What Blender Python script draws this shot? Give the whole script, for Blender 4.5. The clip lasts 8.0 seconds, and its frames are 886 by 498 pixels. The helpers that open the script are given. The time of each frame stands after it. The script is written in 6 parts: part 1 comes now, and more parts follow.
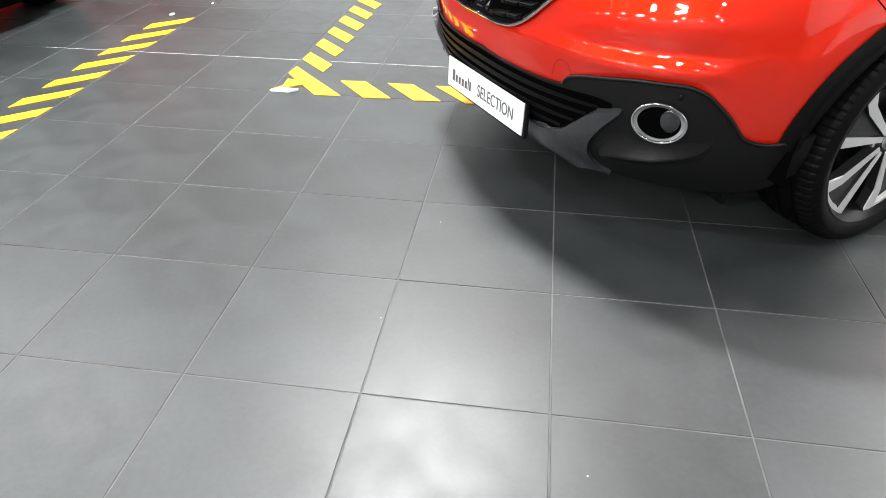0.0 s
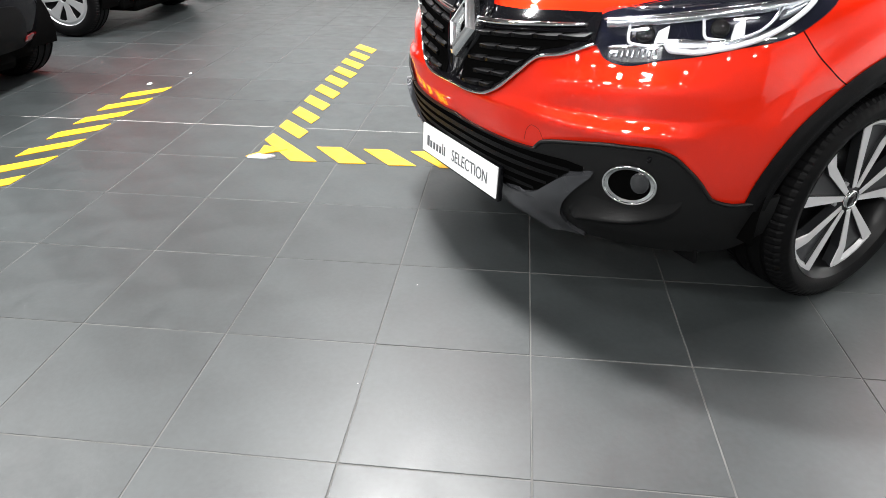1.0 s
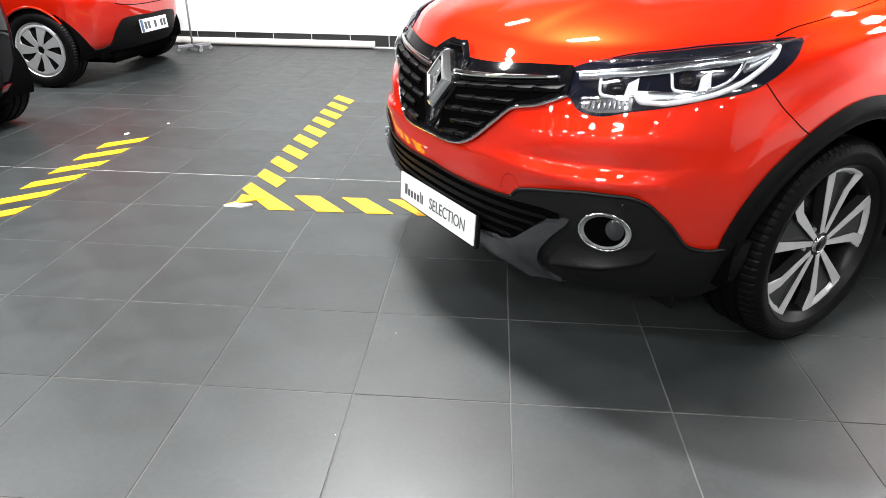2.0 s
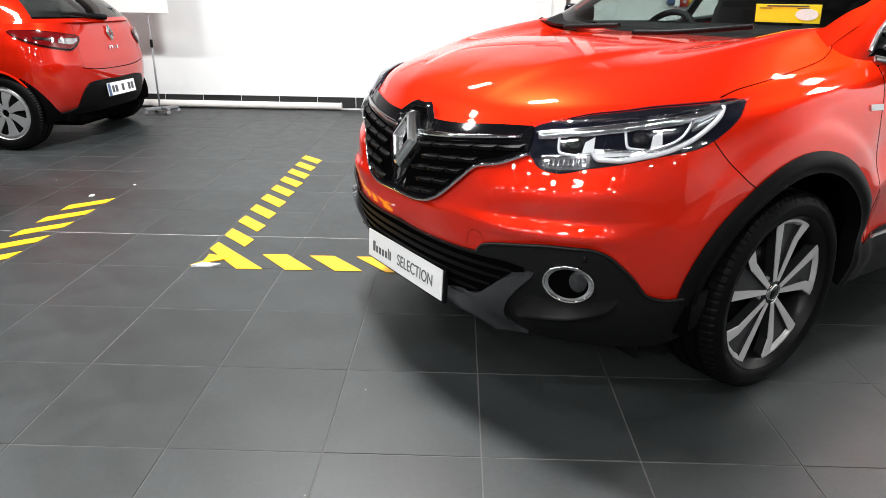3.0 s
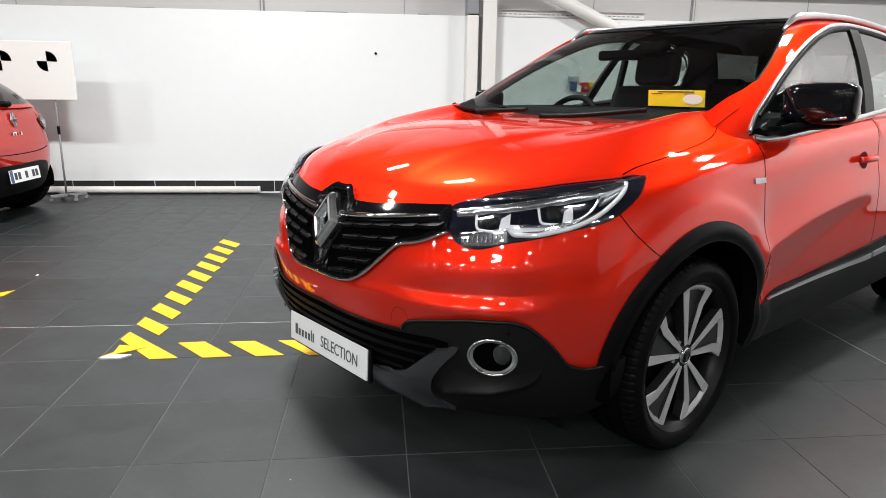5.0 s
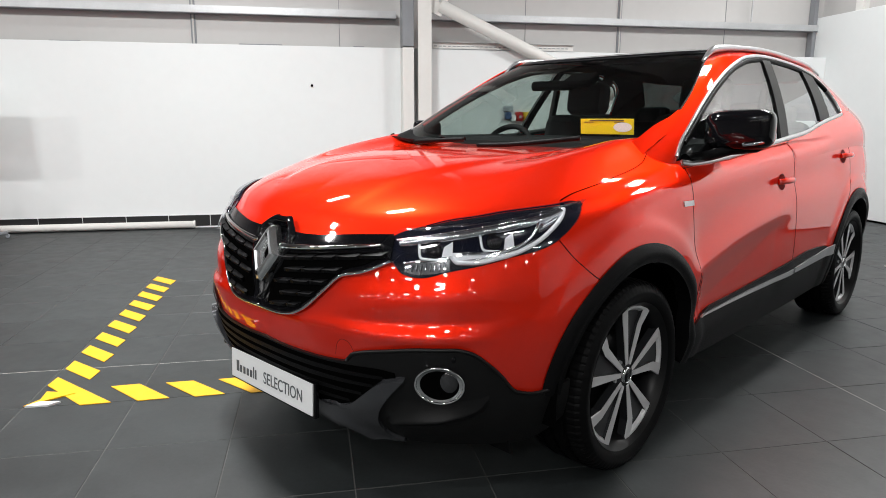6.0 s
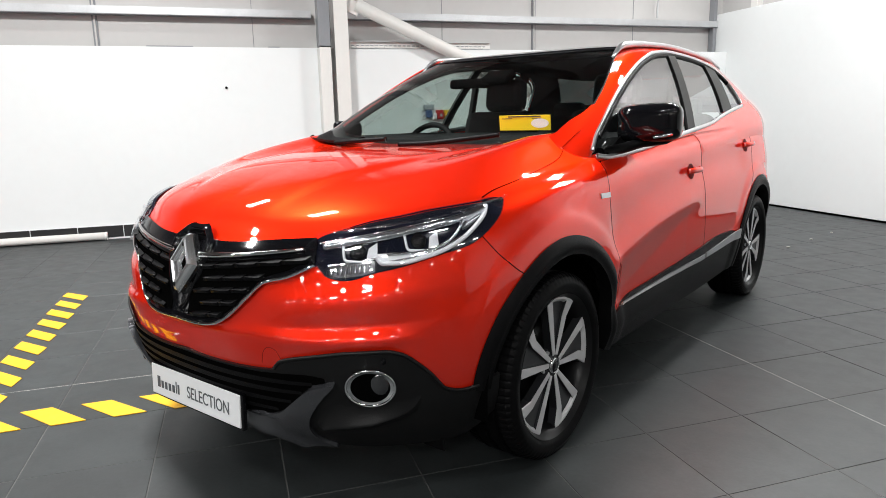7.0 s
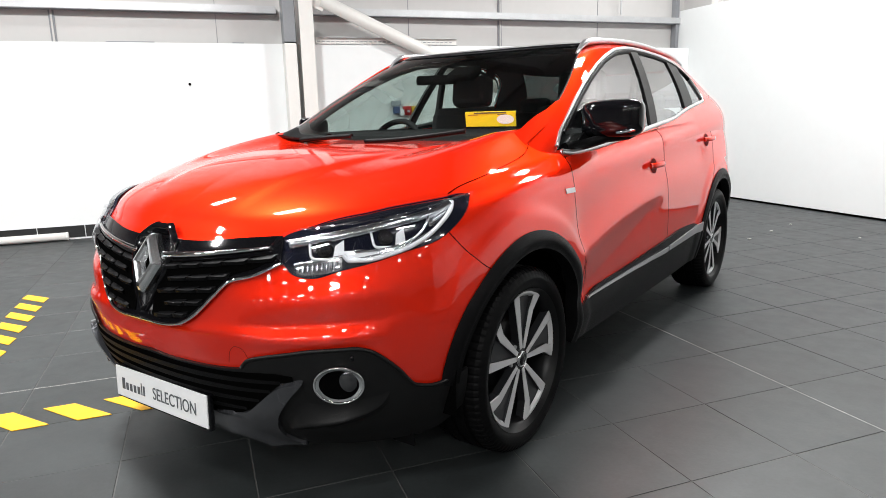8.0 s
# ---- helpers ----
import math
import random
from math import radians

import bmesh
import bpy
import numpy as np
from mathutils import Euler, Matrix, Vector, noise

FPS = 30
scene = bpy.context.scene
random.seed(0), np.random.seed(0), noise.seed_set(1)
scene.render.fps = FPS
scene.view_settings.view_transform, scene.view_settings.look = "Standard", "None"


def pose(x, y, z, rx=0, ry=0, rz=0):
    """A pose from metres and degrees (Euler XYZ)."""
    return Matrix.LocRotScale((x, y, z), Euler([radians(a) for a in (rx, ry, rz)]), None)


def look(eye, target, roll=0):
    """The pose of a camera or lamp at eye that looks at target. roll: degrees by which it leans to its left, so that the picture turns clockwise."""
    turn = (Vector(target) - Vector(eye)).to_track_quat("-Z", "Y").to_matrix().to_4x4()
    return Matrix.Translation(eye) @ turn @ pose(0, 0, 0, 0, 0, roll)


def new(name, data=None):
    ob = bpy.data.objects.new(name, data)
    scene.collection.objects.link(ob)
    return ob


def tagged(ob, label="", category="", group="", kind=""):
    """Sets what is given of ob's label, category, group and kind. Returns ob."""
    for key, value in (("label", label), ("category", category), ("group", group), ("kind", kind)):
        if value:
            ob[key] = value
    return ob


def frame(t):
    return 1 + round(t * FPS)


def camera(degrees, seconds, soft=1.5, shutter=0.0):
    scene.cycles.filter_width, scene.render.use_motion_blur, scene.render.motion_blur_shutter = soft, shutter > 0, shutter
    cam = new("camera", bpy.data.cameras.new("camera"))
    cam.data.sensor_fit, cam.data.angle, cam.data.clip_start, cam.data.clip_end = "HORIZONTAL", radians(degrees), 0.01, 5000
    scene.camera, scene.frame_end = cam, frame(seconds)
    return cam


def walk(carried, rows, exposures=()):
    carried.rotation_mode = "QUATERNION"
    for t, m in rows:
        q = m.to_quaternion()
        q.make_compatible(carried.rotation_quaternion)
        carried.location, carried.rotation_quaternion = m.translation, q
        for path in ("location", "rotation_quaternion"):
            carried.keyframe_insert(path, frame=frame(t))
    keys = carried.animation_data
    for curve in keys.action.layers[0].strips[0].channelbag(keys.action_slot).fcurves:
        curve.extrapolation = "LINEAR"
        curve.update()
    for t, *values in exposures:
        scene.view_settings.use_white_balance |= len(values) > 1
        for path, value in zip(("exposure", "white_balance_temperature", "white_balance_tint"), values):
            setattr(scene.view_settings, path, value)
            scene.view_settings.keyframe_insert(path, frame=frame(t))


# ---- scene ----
cam = camera(67.61, 8.0, soft=0.9, shutter=0.02)
ROWS = [
    (0.0, look((-0.094, -1.947, 1.186), (-0.4513, 0.4838, -0.5357), -0.05)),
    (0.5, look((-0.090, -1.960, 1.194), (-0.4158, 0.5587, -0.4033), 0.06)),
    (1.0, look((-0.094, -1.948, 1.187), (-0.3660, 0.6460, -0.2949), 0.35)),
    (1.5, look((-0.095, -1.940, 1.187), (-0.3259, 0.7055, -0.2082), 0.62)),
    (3.0, look((-0.090, -1.987, 1.199), (-0.1400, 0.8220, 0.1472), 0.96)),
    (3.5, look((-0.087, -1.988, 1.200), (-0.0520, 0.8572, 0.2497), 0.89)),
    (4.0, look((-0.090, -1.994, 1.202), (0.0390, 0.8777, 0.3433), 1.02)),
    (4.5, look((-0.089, -2.002, 1.202), (0.1167, 0.8856, 0.4156), 0.94)),
    (6.0, look((-0.098, -2.016, 1.205), (0.4649, 0.8734, 0.6280), 0.12)),
    (6.5, look((-0.093, -2.015, 1.204), (0.6377, 0.8395, 0.6447), -0.60)),
    (7.0, look((-0.089, -2.015, 1.207), (0.7901, 0.7927, 0.6217), -1.26)),
    (7.5, look((-0.084, -2.024, 1.208), (0.8867, 0.7514, 0.6105), -1.38)),
    (8.0, look((-0.083, -2.029, 1.210), (0.9225, 0.7315, 0.6033), -1.48)),
]
EXPOSURES = [(0.0, 1.09), (1.5, 1.02), (3.0, 0.37), (3.5, 0.20), (4.5, 0.09), (6.0, -0.14), (6.5, -0.08), (8.0, 0.24)]
walk(cam, ROWS, EXPOSURES)

# ---- world and lights: a closed showroom, lit by ceiling panels ----
world = bpy.data.worlds.new("world")
scene.world = world
world.use_nodes = True
world.node_tree.nodes["Background"].inputs[0].default_value = (0.5, 0.52, 0.55, 1)
world.node_tree.nodes["Background"].inputs[1].default_value = 0.05

LIGHT_Z = 4.35
LIGHT_SPOTS = [(-7.0, 1.9, 120), (-4.3, 1.9, 110), (-0.85, 1.75, 340), (4.2, 2.2, 170), (-1.65, 4.5, 22), (5.4, 5.0, 40), (-4.8, -1.8, 110), (-1.7, -2.2, 34), (1.6, -2.2, 28), (5.6, 1.9, 85), (-6.0, -6.4, 110), (-2.6, -6.4, 190), (1.4, -6.4, 30), (4.8, -6.4, 25)]
for lx, ly, power in LIGHT_SPOTS:
    lamp = bpy.data.lights.new("ceiling_lamp", "AREA")
    lamp.shape, lamp.size, lamp.size_y = "RECTANGLE", 0.70, 0.26
    lamp.energy = power
    lamp.color = (0.99, 0.99, 0.985)
    ob = new("ceiling_lamp", lamp)
    ob.matrix_world = pose(lx, ly, LIGHT_Z - 0.05)

# ---- materials ----
def material(name, color, rough=0.5, metal=0.0, vary=0.0, scale=8.0, bump=0.0, bump_scale=60.0, coat=0.0, spec=0.5, per_object=0.0, rough_vary=0.0, sub=None):
    """Principled material with two scales of colour variation, uneven gloss and a fine relief."""
    m = bpy.data.materials.new(name)
    m.use_nodes = True
    nt = m.node_tree
    b = nt.nodes["Principled BSDF"]
    b.inputs["Base Color"].default_value = (*color, 1)
    b.inputs["Roughness"].default_value = rough
    b.inputs["Metallic"].default_value = metal
    b.inputs["Specular IOR Level"].default_value = spec
    b.inputs["Coat Weight"].default_value = coat
    b.inputs["Coat Roughness"].default_value = 0.03
    co = nt.nodes.new("ShaderNodeTexCoord")

    def noise_node(sc, detail):
        n = nt.nodes.new("ShaderNodeTexNoise")
        n.inputs["Scale"].default_value, n.inputs["Detail"].default_value = sc, detail
        nt.links.new(co.outputs["Object"], n.inputs["Vector"])
        return n.outputs["Fac"]

    def math_node(op, a, c):
        n = nt.nodes.new("ShaderNodeMath")
        n.operation = op
        for i, v in enumerate((a, c)):
            if isinstance(v, (int, float)):
                n.inputs[i].default_value = v
            else:
                nt.links.new(v, n.inputs[i])
        return n.outputs[0]

    if vary or per_object:
        total = math_node("ADD", 1.0, 0.0)
        if vary:
            large = math_node("MULTIPLY", math_node("SUBTRACT", noise_node(scale, 4), 0.5), 2.2 * vary)
            small = math_node("MULTIPLY", math_node("SUBTRACT", noise_node(scale * 14, 3), 0.5), 1.2 * vary)
            total = math_node("ADD", total, math_node("ADD", large, small))
        if per_object:
            info = nt.nodes.new("ShaderNodeObjectInfo")
            total = math_node("ADD", total, math_node("MULTIPLY", math_node("SUBTRACT", info.outputs["Random"], 0.5), 2 * per_object))
        mix = nt.nodes.new("ShaderNodeVectorMath")
        mix.operation = "SCALE"
        mix.inputs[0].default_value = color
        nt.links.new(total, mix.inputs["Scale"])
        nt.links.new(mix.outputs[0], b.inputs["Base Color"])
    if rough_vary:
        r = math_node("ADD", rough, math_node("MULTIPLY", math_node("SUBTRACT", noise_node(scale * 2.3, 5), 0.5), 2 * rough_vary))
        nt.links.new(r, b.inputs["Roughness"])
    if bump:
        bn = nt.nodes.new("ShaderNodeBump")
        bn.inputs["Strength"].default_value, bn.inputs["Distance"].default_value = bump, 0.002
        nt.links.new(noise_node(bump_scale, 4), bn.inputs["Height"])
        nt.links.new(bn.outputs[0], b.inputs["Normal"])
    return m


def glass(name, color=(0.9, 0.95, 0.93), mix=0.06, rough=0.0):
    """Thin clear pane: transparent with a mirror gloss that grows at flat angles."""
    m = bpy.data.materials.new(name)
    m.use_nodes = True
    nt = m.node_tree
    nt.nodes.clear()
    out = nt.nodes.new("ShaderNodeOutputMaterial")
    tr, gl, mx, lw, pw, ma = (nt.nodes.new("ShaderNode" + k) for k in ("BsdfTransparent", "BsdfGlossy", "MixShader", "LayerWeight", "Math", "Math"))
    tr.inputs[0].default_value = (*color, 1)
    gl.inputs[0].default_value, gl.inputs["Roughness"].default_value = (1, 1, 1, 1), rough
    lw.inputs[0].default_value = 0.5
    pw.operation, pw.inputs[1].default_value = "POWER", 5.0
    ma.operation, ma.inputs[1].default_value, ma.inputs[2].default_value = "MULTIPLY_ADD", 0.98 - mix, mix
    nt.links.new(lw.outputs["Facing"], pw.inputs[0])
    nt.links.new(pw.outputs[0], ma.inputs[0])
    nt.links.new(ma.outputs[0], mx.inputs[0])
    nt.links.new(tr.outputs[0], mx.inputs[1])
    nt.links.new(gl.outputs[0], mx.inputs[2])
    nt.links.new(mx.outputs[0], out.inputs[0])
    return m


def glow(name, color, strength):
    m = bpy.data.materials.new(name)
    m.use_nodes = True
    b = m.node_tree.nodes["Principled BSDF"]
    b.inputs["Emission Color"].default_value, b.inputs["Emission Strength"].default_value = (*color, 1), strength
    return m


M_TILE = material("floor tile", (0.0232, 0.0270, 0.0278), 0.45, vary=0.50, scale=4.2, bump=0.10, bump_scale=90, per_object=0.12, rough_vary=0.10)
M_GROUT = material("grout", (0.085, 0.084, 0.080), 0.8, vary=1.0, scale=0.8)
M_WALL = material("white wall paint", (0.775, 0.80, 0.80), 0.55, vary=0.03, scale=0.8, bump=0.15, bump_scale=40, rough_vary=0.08)
M_CLAD = material("grey wall sheet", (0.52, 0.51, 0.50), 0.5, vary=0.05, scale=0.9, bump=0.1)
M_STEEL_GREY = material("grey painted steel", (0.23, 0.24, 0.255), 0.45, vary=0.1, scale=3, bump=0.1)
M_GALV = material("galvanised steel", (0.55, 0.56, 0.57), 0.42, metal=0.6, vary=0.14, scale=6, rough_vary=0.1)
M_STEEL_WHITE = material("white painted steel", (0.72, 0.71, 0.68), 0.45, vary=0.05, scale=2, bump=0.1)
M_BASE = material("black baseboard tile", (0.022, 0.022, 0.023), 0.3, vary=0.2, scale=4, per_object=0.15)
M_CEIL = material("dark roof sheet", (0.11, 0.113, 0.117), 0.7, vary=0.1, scale=1)
M_TAPE = material("yellow floor tape", (0.84, 0.445, 0.006), 0.5, vary=0.05, scale=9, bump=0.2, per_object=0.03, rough_vary=0.1)
M_PAINT = material("red metallic car paint", (0.94, 0.025, 0.006), 0.42, metal=0.60, vary=0.03, scale=300, coat=1.0, spec=0.0)
M_PAINT_DARK = material("red car paint", (0.52, 0.012, 0.003), 0.36, metal=0.4, vary=0.02, scale=300, coat=1.0, spec=0.0)
M_BLACKPAINT = material("black car paint", (0.005, 0.005, 0.006), 0.3, coat=0.4, spec=0.0)
M_GLOSSBLACK = material("gloss black trim", (0.004, 0.004, 0.005), 0.07, spec=0.38)
M_PLASTIC = material("black textured plastic", (0.004, 0.004, 0.0044), 0.44, vary=0.1, scale=20, bump=0.35, bump_scale=420, spec=0.09)
M_GREYPLASTIC = material("grey metallic skid plate", (0.066, 0.068, 0.075), 0.26, metal=0.55, vary=0.22, scale=40, coat=0.5)
M_SATIN = material("satin silver trim", (0.62, 0.62, 0.63), 0.3, metal=0.9, vary=0.04, scale=9)
M_CHROME = material("chrome", (0.86, 0.87, 0.88), 0.06, metal=1.0)
M_RUBBER = material("tyre rubber", (0.0035, 0.0035, 0.0038), 0.46, vary=0.15, scale=12, bump=0.2, bump_scale=200, spec=0.08)
M_ALLOY = material("machined alloy", (0.70, 0.70, 0.71), 0.36, metal=0.40, vary=0.04, scale=30)
M_ALLOYDARK = material("dark grey alloy paint", (0.034, 0.035, 0.038), 0.32, metal=0.5, spec=0.3)
M_BARREL = material("black wheel barrel", (0.006, 0.006, 0.0065), 0.35, spec=0.2)
M_WEB = material("satin grey alloy paint", (0.060, 0.061, 0.064), 0.30, metal=0.6, spec=0.3)
M_STEELRIM = material("silver wheel cover", (0.50, 0.51, 0.52), 0.35, metal=0.6)
# takes no light: paints the shade of hollows, and colours some black parts
M_DARK = material("near-black of parts and painted shade", (0.002, 0.002, 0.002), 0.9, spec=0.0)
M_CABIN = material("charcoal cabin trim", (0.006, 0.006, 0.0065), 0.7, vary=0.15, scale=15, bump=0.2, bump_scale=250, spec=0.1)
M_LINING = material("black head lining", (0.014, 0.014, 0.015), 0.85, spec=0.1)
M_GLASS = glass("car window glass", (0.82, 0.93, 0.88))
M_SIDEGLASS = glass("side window glass", (0.56, 0.62, 0.61), 0.20)
M_GLASSDARK = glass("tinted privacy glass", (0.30, 0.33, 0.33))
M_REARGLASS = glass("dark privacy glass", (0.05, 0.055, 0.055))
M_LENS = glass("clear lamp lens", (0.97, 0.98, 1.0), 0.10)
M_LAMPDARK = material("dark lamp housing", (0.007, 0.008, 0.016), 0.15, spec=0.2)
M_LAMPSILVER = material("lamp reflector", (0.80, 0.82, 0.86), 0.14, metal=1.0)
M_LAMPWHITE = material("frosted light guide", (0.84, 0.86, 0.89), 0.25)
M_REDLENS = material("red tail lamp lens", (0.11, 0.002, 0.003), 0.1, coat=1.0)
M_PLATE = material("white number plate", (0.90, 0.91, 0.92), 0.35, vary=0.02, scale=5)
M_INK = material("dark print", (0.05, 0.055, 0.065), 0.5)
M_STICKER = material("yellow card", (0.90, 0.72, 0.01), 0.5, vary=0.03, scale=7)
M_BOARD = material("white board", (0.78, 0.78, 0.75), 0.45, vary=0.03, scale=2)
M_REDPLASTIC = material("red plastic socket", (0.50, 0.02, 0.02), 0.4)
M_YELLOWPLASTIC = material("yellow plastic socket", (0.75, 0.50, 0.02), 0.4)
M_BLUEPLASTIC = material("blue plastic socket", (0.05, 0.09, 0.20), 0.4)
M_GREYBOX = material("grey plastic box", (0.35, 0.37, 0.40), 0.5)
M_DEBRIS = material("pale debris", (0.55, 0.54, 0.50), 0.7)
# for the walls out of view, dark so they bounce little light
M_FAR = material("dark grey of the unseen walls", (0.12, 0.12, 0.12), 0.7, vary=0.08, scale=0.6)
M_BADGE = material("polished badge metal", (0.90, 0.91, 0.92), 0.19, metal=1.0)
M_BARINK = material("grey print", (0.10, 0.105, 0.115), 0.5)
M_SPOT = glow("lit spot lamp", (1.0, 0.97, 0.92), 60.0)
M_SATINBLACK = material("satin black plastic", (0.0055, 0.0055, 0.0058), 0.42, vary=0.05, scale=20, bump=0.2, bump_scale=420, spec=0.28)

M_PILLAR = material("satin black pillar film", (0.012, 0.012, 0.012), 0.45, spec=0.25, vary=0.1, scale=12)
M_FOGLENS = material("dark fog lamp glass", (0.02, 0.021, 0.023), 0.08, spec=0.8, coat=0.6)
M_SLAT = material("black grille slat", (0.0035, 0.0035, 0.004), 0.38, spec=0.09, bump=0.2, bump_scale=300)
# body red made darker to paint the shade inside the handle cups
M_CUPSHADE = material("body red darkened as handle cup shade", (0.16, 0.004, 0.002), 0.6, coat=0.0, spec=0.05, vary=0.04, scale=40)
M_INDICATOR = material("smoked indicator window", (0.07, 0.072, 0.078), 0.22, metal=0.3, vary=0.5, scale=60)
M_PALEGROUT = material("pale cement joint", (0.42, 0.41, 0.39), 0.8, vary=0.4, scale=3)
for flake_paint in (M_PAINT, M_PAINT_DARK):
    flake_paint.node_tree.nodes["Principled BSDF"].inputs["Coat IOR"].default_value = 1.74
    flake_paint.node_tree.nodes["Principled BSDF"].inputs["Specular Tint"].default_value = (1.0, 0.47, 0.44, 1)

# ---- mesh helpers ----
def mesh_object(name, verts, faces, mat, parent=None, label="", smooth=True):
    me = bpy.data.meshes.new(name)
    me.from_pydata([tuple(map(float, v)) for v in verts], [], [tuple(map(int, f)) for f in faces])
    if smooth:
        me.polygons.foreach_set("use_smooth", [True] * len(me.polygons))
    me.materials.append(mat)
    me.update()
    ob = new(name, me)
    if parent is not None:
        ob.parent = parent
    return tagged(ob, label)


def part(name, bm, mat, parent=None, label="", smooth=False):
    """Links a bmesh as one mesh object, under a thing where one is given."""
    me = bpy.data.meshes.new(name)
    bm.to_mesh(me)
    bm.free()
    if smooth:
        me.polygons.foreach_set("use_smooth", [True] * len(me.polygons))
    me.materials.append(mat)
    ob = new(name, me)
    if parent is not None:
        ob.parent = parent
    return tagged(ob, label)


def share(name, me, parent, m):
    ob = new(name, me)
    ob.parent = parent
    ob.matrix_basis = m
    return ob


def add_box(bm, size, at=(0, 0, 0), bevel=0.0, turn=(0, 0, 0), segments=2):
    r = bmesh.ops.create_cube(bm, size=1.0, matrix=pose(*at, *turn) @ Matrix.Diagonal((*size, 1)))
    if bevel:
        edges = list({e for v in r["verts"] for e in v.link_edges})
        bmesh.ops.bevel(bm, geom=edges, offset=bevel, segments=segments, affect="EDGES", profile=0.5)
    return bm


def box(size, at=(0, 0, 0), bevel=0.0, turn=(0, 0, 0), segments=2):
    return add_box(bmesh.new(), size, at, bevel, turn, segments)


def add_rod(bm, a, b, r1, r2=None, sides=16):
    a, b = Vector(a), Vector(b)
    d = b - a
    m = Matrix.Translation((a + b) / 2) @ d.to_track_quat("Z", "Y").to_matrix().to_4x4()
    bmesh.ops.create_cone(bm, cap_ends=True, segments=sides, radius1=r1, radius2=r1 if r2 is None else r2, depth=d.length, matrix=m)
    return bm


def rod(a, b, r1, r2=None, sides=16):
    return add_rod(bmesh.new(), a, b, r1, r2, sides)


def lathe(profile, sides, axis="y"):
    """Verts and faces of a turned shape: profile of (distance along the axis, radius)."""
    verts, faces, n = [], [], len(profile)
    for i in range(sides):
        c, s = math.cos(2 * math.pi * i / sides), math.sin(2 * math.pi * i / sides)
        for d, r in profile:
            verts.append((r * c, d, r * s) if axis == "y" else (r * c, r * s, d))
    for i in range(sides):
        j = (i + 1) % sides
        for k in range(n - 1):
            faces.append((i * n + k, i * n + k + 1, j * n + k + 1, j * n + k))
    return verts, faces


def sheet(P, closed=False):
    """Verts and faces of a grid of points P[i][j]."""
    P = np.asarray(P)
    a, b = P.shape[:2]
    idx = np.arange(a * b).reshape(a, b)
    faces = [(idx[i, j], idx[i + 1, j], idx[i + 1, j + 1], idx[i, j + 1]) for i in range(a - 1) for j in range(b - 1)]
    return P.reshape(-1, 3), faces


def slab(P, depth):
    """A grid of points as a plate: the front sheet, and a rim that goes back by depth along the normals."""
    P = np.asarray(P, float)
    du, dv = np.gradient(P, axis=0), np.gradient(P, axis=1)
    n = np.cross(du, dv)
    n /= np.linalg.norm(n, axis=2, keepdims=True) + 1e-12
    a, b = P.shape[:2]
    verts, faces = sheet(P)
    verts = list(verts)
    ring = [(i, 0) for i in range(a)] + [(a - 1, j) for j in range(1, b)] + [(i, b - 1) for i in range(a - 2, -1, -1)] + [(0, j) for j in range(b - 2, 0, -1)]
    base = len(verts)
    dup = len(ring)
    for i, j in ring:
        verts.append(P[i, j])
    for i, j in ring:
        verts.append(P[i, j] + n[i, j] * depth)
    for k in range(dup):
        m = (k + 1) % dup
        faces.append((base + k, base + dup + k, base + dup + m, base + m))
    return verts, faces


def tube(points, r, sides=8, closed=False, flat=1.0):
    """Verts and faces of a tube along a line of points."""
    pts = [Vector(p) for p in points]
    n = len(pts)
    verts, faces = [], []
    up = Vector((0.13, 0.21, 1)).normalized()
    for i, p in enumerate(pts):
        a, b = pts[(i - 1) % n if closed else max(i - 1, 0)], pts[(i + 1) % n if closed else min(i + 1, n - 1)]
        d = (b - a).normalized()
        x = d.cross(up).normalized()
        y = x.cross(d)
        rr = r[i] if isinstance(r, (list, tuple)) else r
        for k in range(sides):
            c, s = math.cos(2 * math.pi * k / sides), math.sin(2 * math.pi * k / sides)
            verts.append(p + x * (c * rr * flat) + y * (s * rr))
    for i in range(n if closed else n - 1):
        j = (i + 1) % n
        for k in range(sides):
            m = (k + 1) % sides
            faces.append((i * sides + k, i * sides + m, j * sides + m, j * sides + k))
    if not closed:
        faces.append(tuple(range(sides)))
        faces.append(tuple(range((n - 1) * sides, n * sides))[::-1])
    return verts, faces


def curve(x, xs, ys):
    """A smooth line through (xs, ys), with no overshoot, at x."""
    xs, ys, x = np.asarray(xs, float), np.asarray(ys, float), np.asarray(x, float)
    h, d = np.diff(xs), np.diff(ys) / np.diff(xs)
    m = np.empty_like(ys)
    m[0], m[-1] = d[0], d[-1]
    for i in range(1, len(ys) - 1):
        m[i] = 0 if d[i - 1] * d[i] <= 0 else 3 * (h[i - 1] + h[i]) / ((2 * h[i] + h[i - 1]) / d[i - 1] + (h[i] + 2 * h[i - 1]) / d[i])
    k = np.clip(np.searchsorted(xs, x) - 1, 0, len(xs) - 2)
    t = np.clip((x - xs[k]) / h[k], 0, 1)
    return ys[k] * (2 * t**3 - 3 * t**2 + 1) + h[k] * m[k] * (t**3 - 2 * t**2 + t) + ys[k + 1] * (3 * t**2 - 2 * t**3) + h[k] * m[k + 1] * (t**3 - t**2)


def bump_at(x, c, w):
    return np.exp(-(((x - c) / w) ** 2))


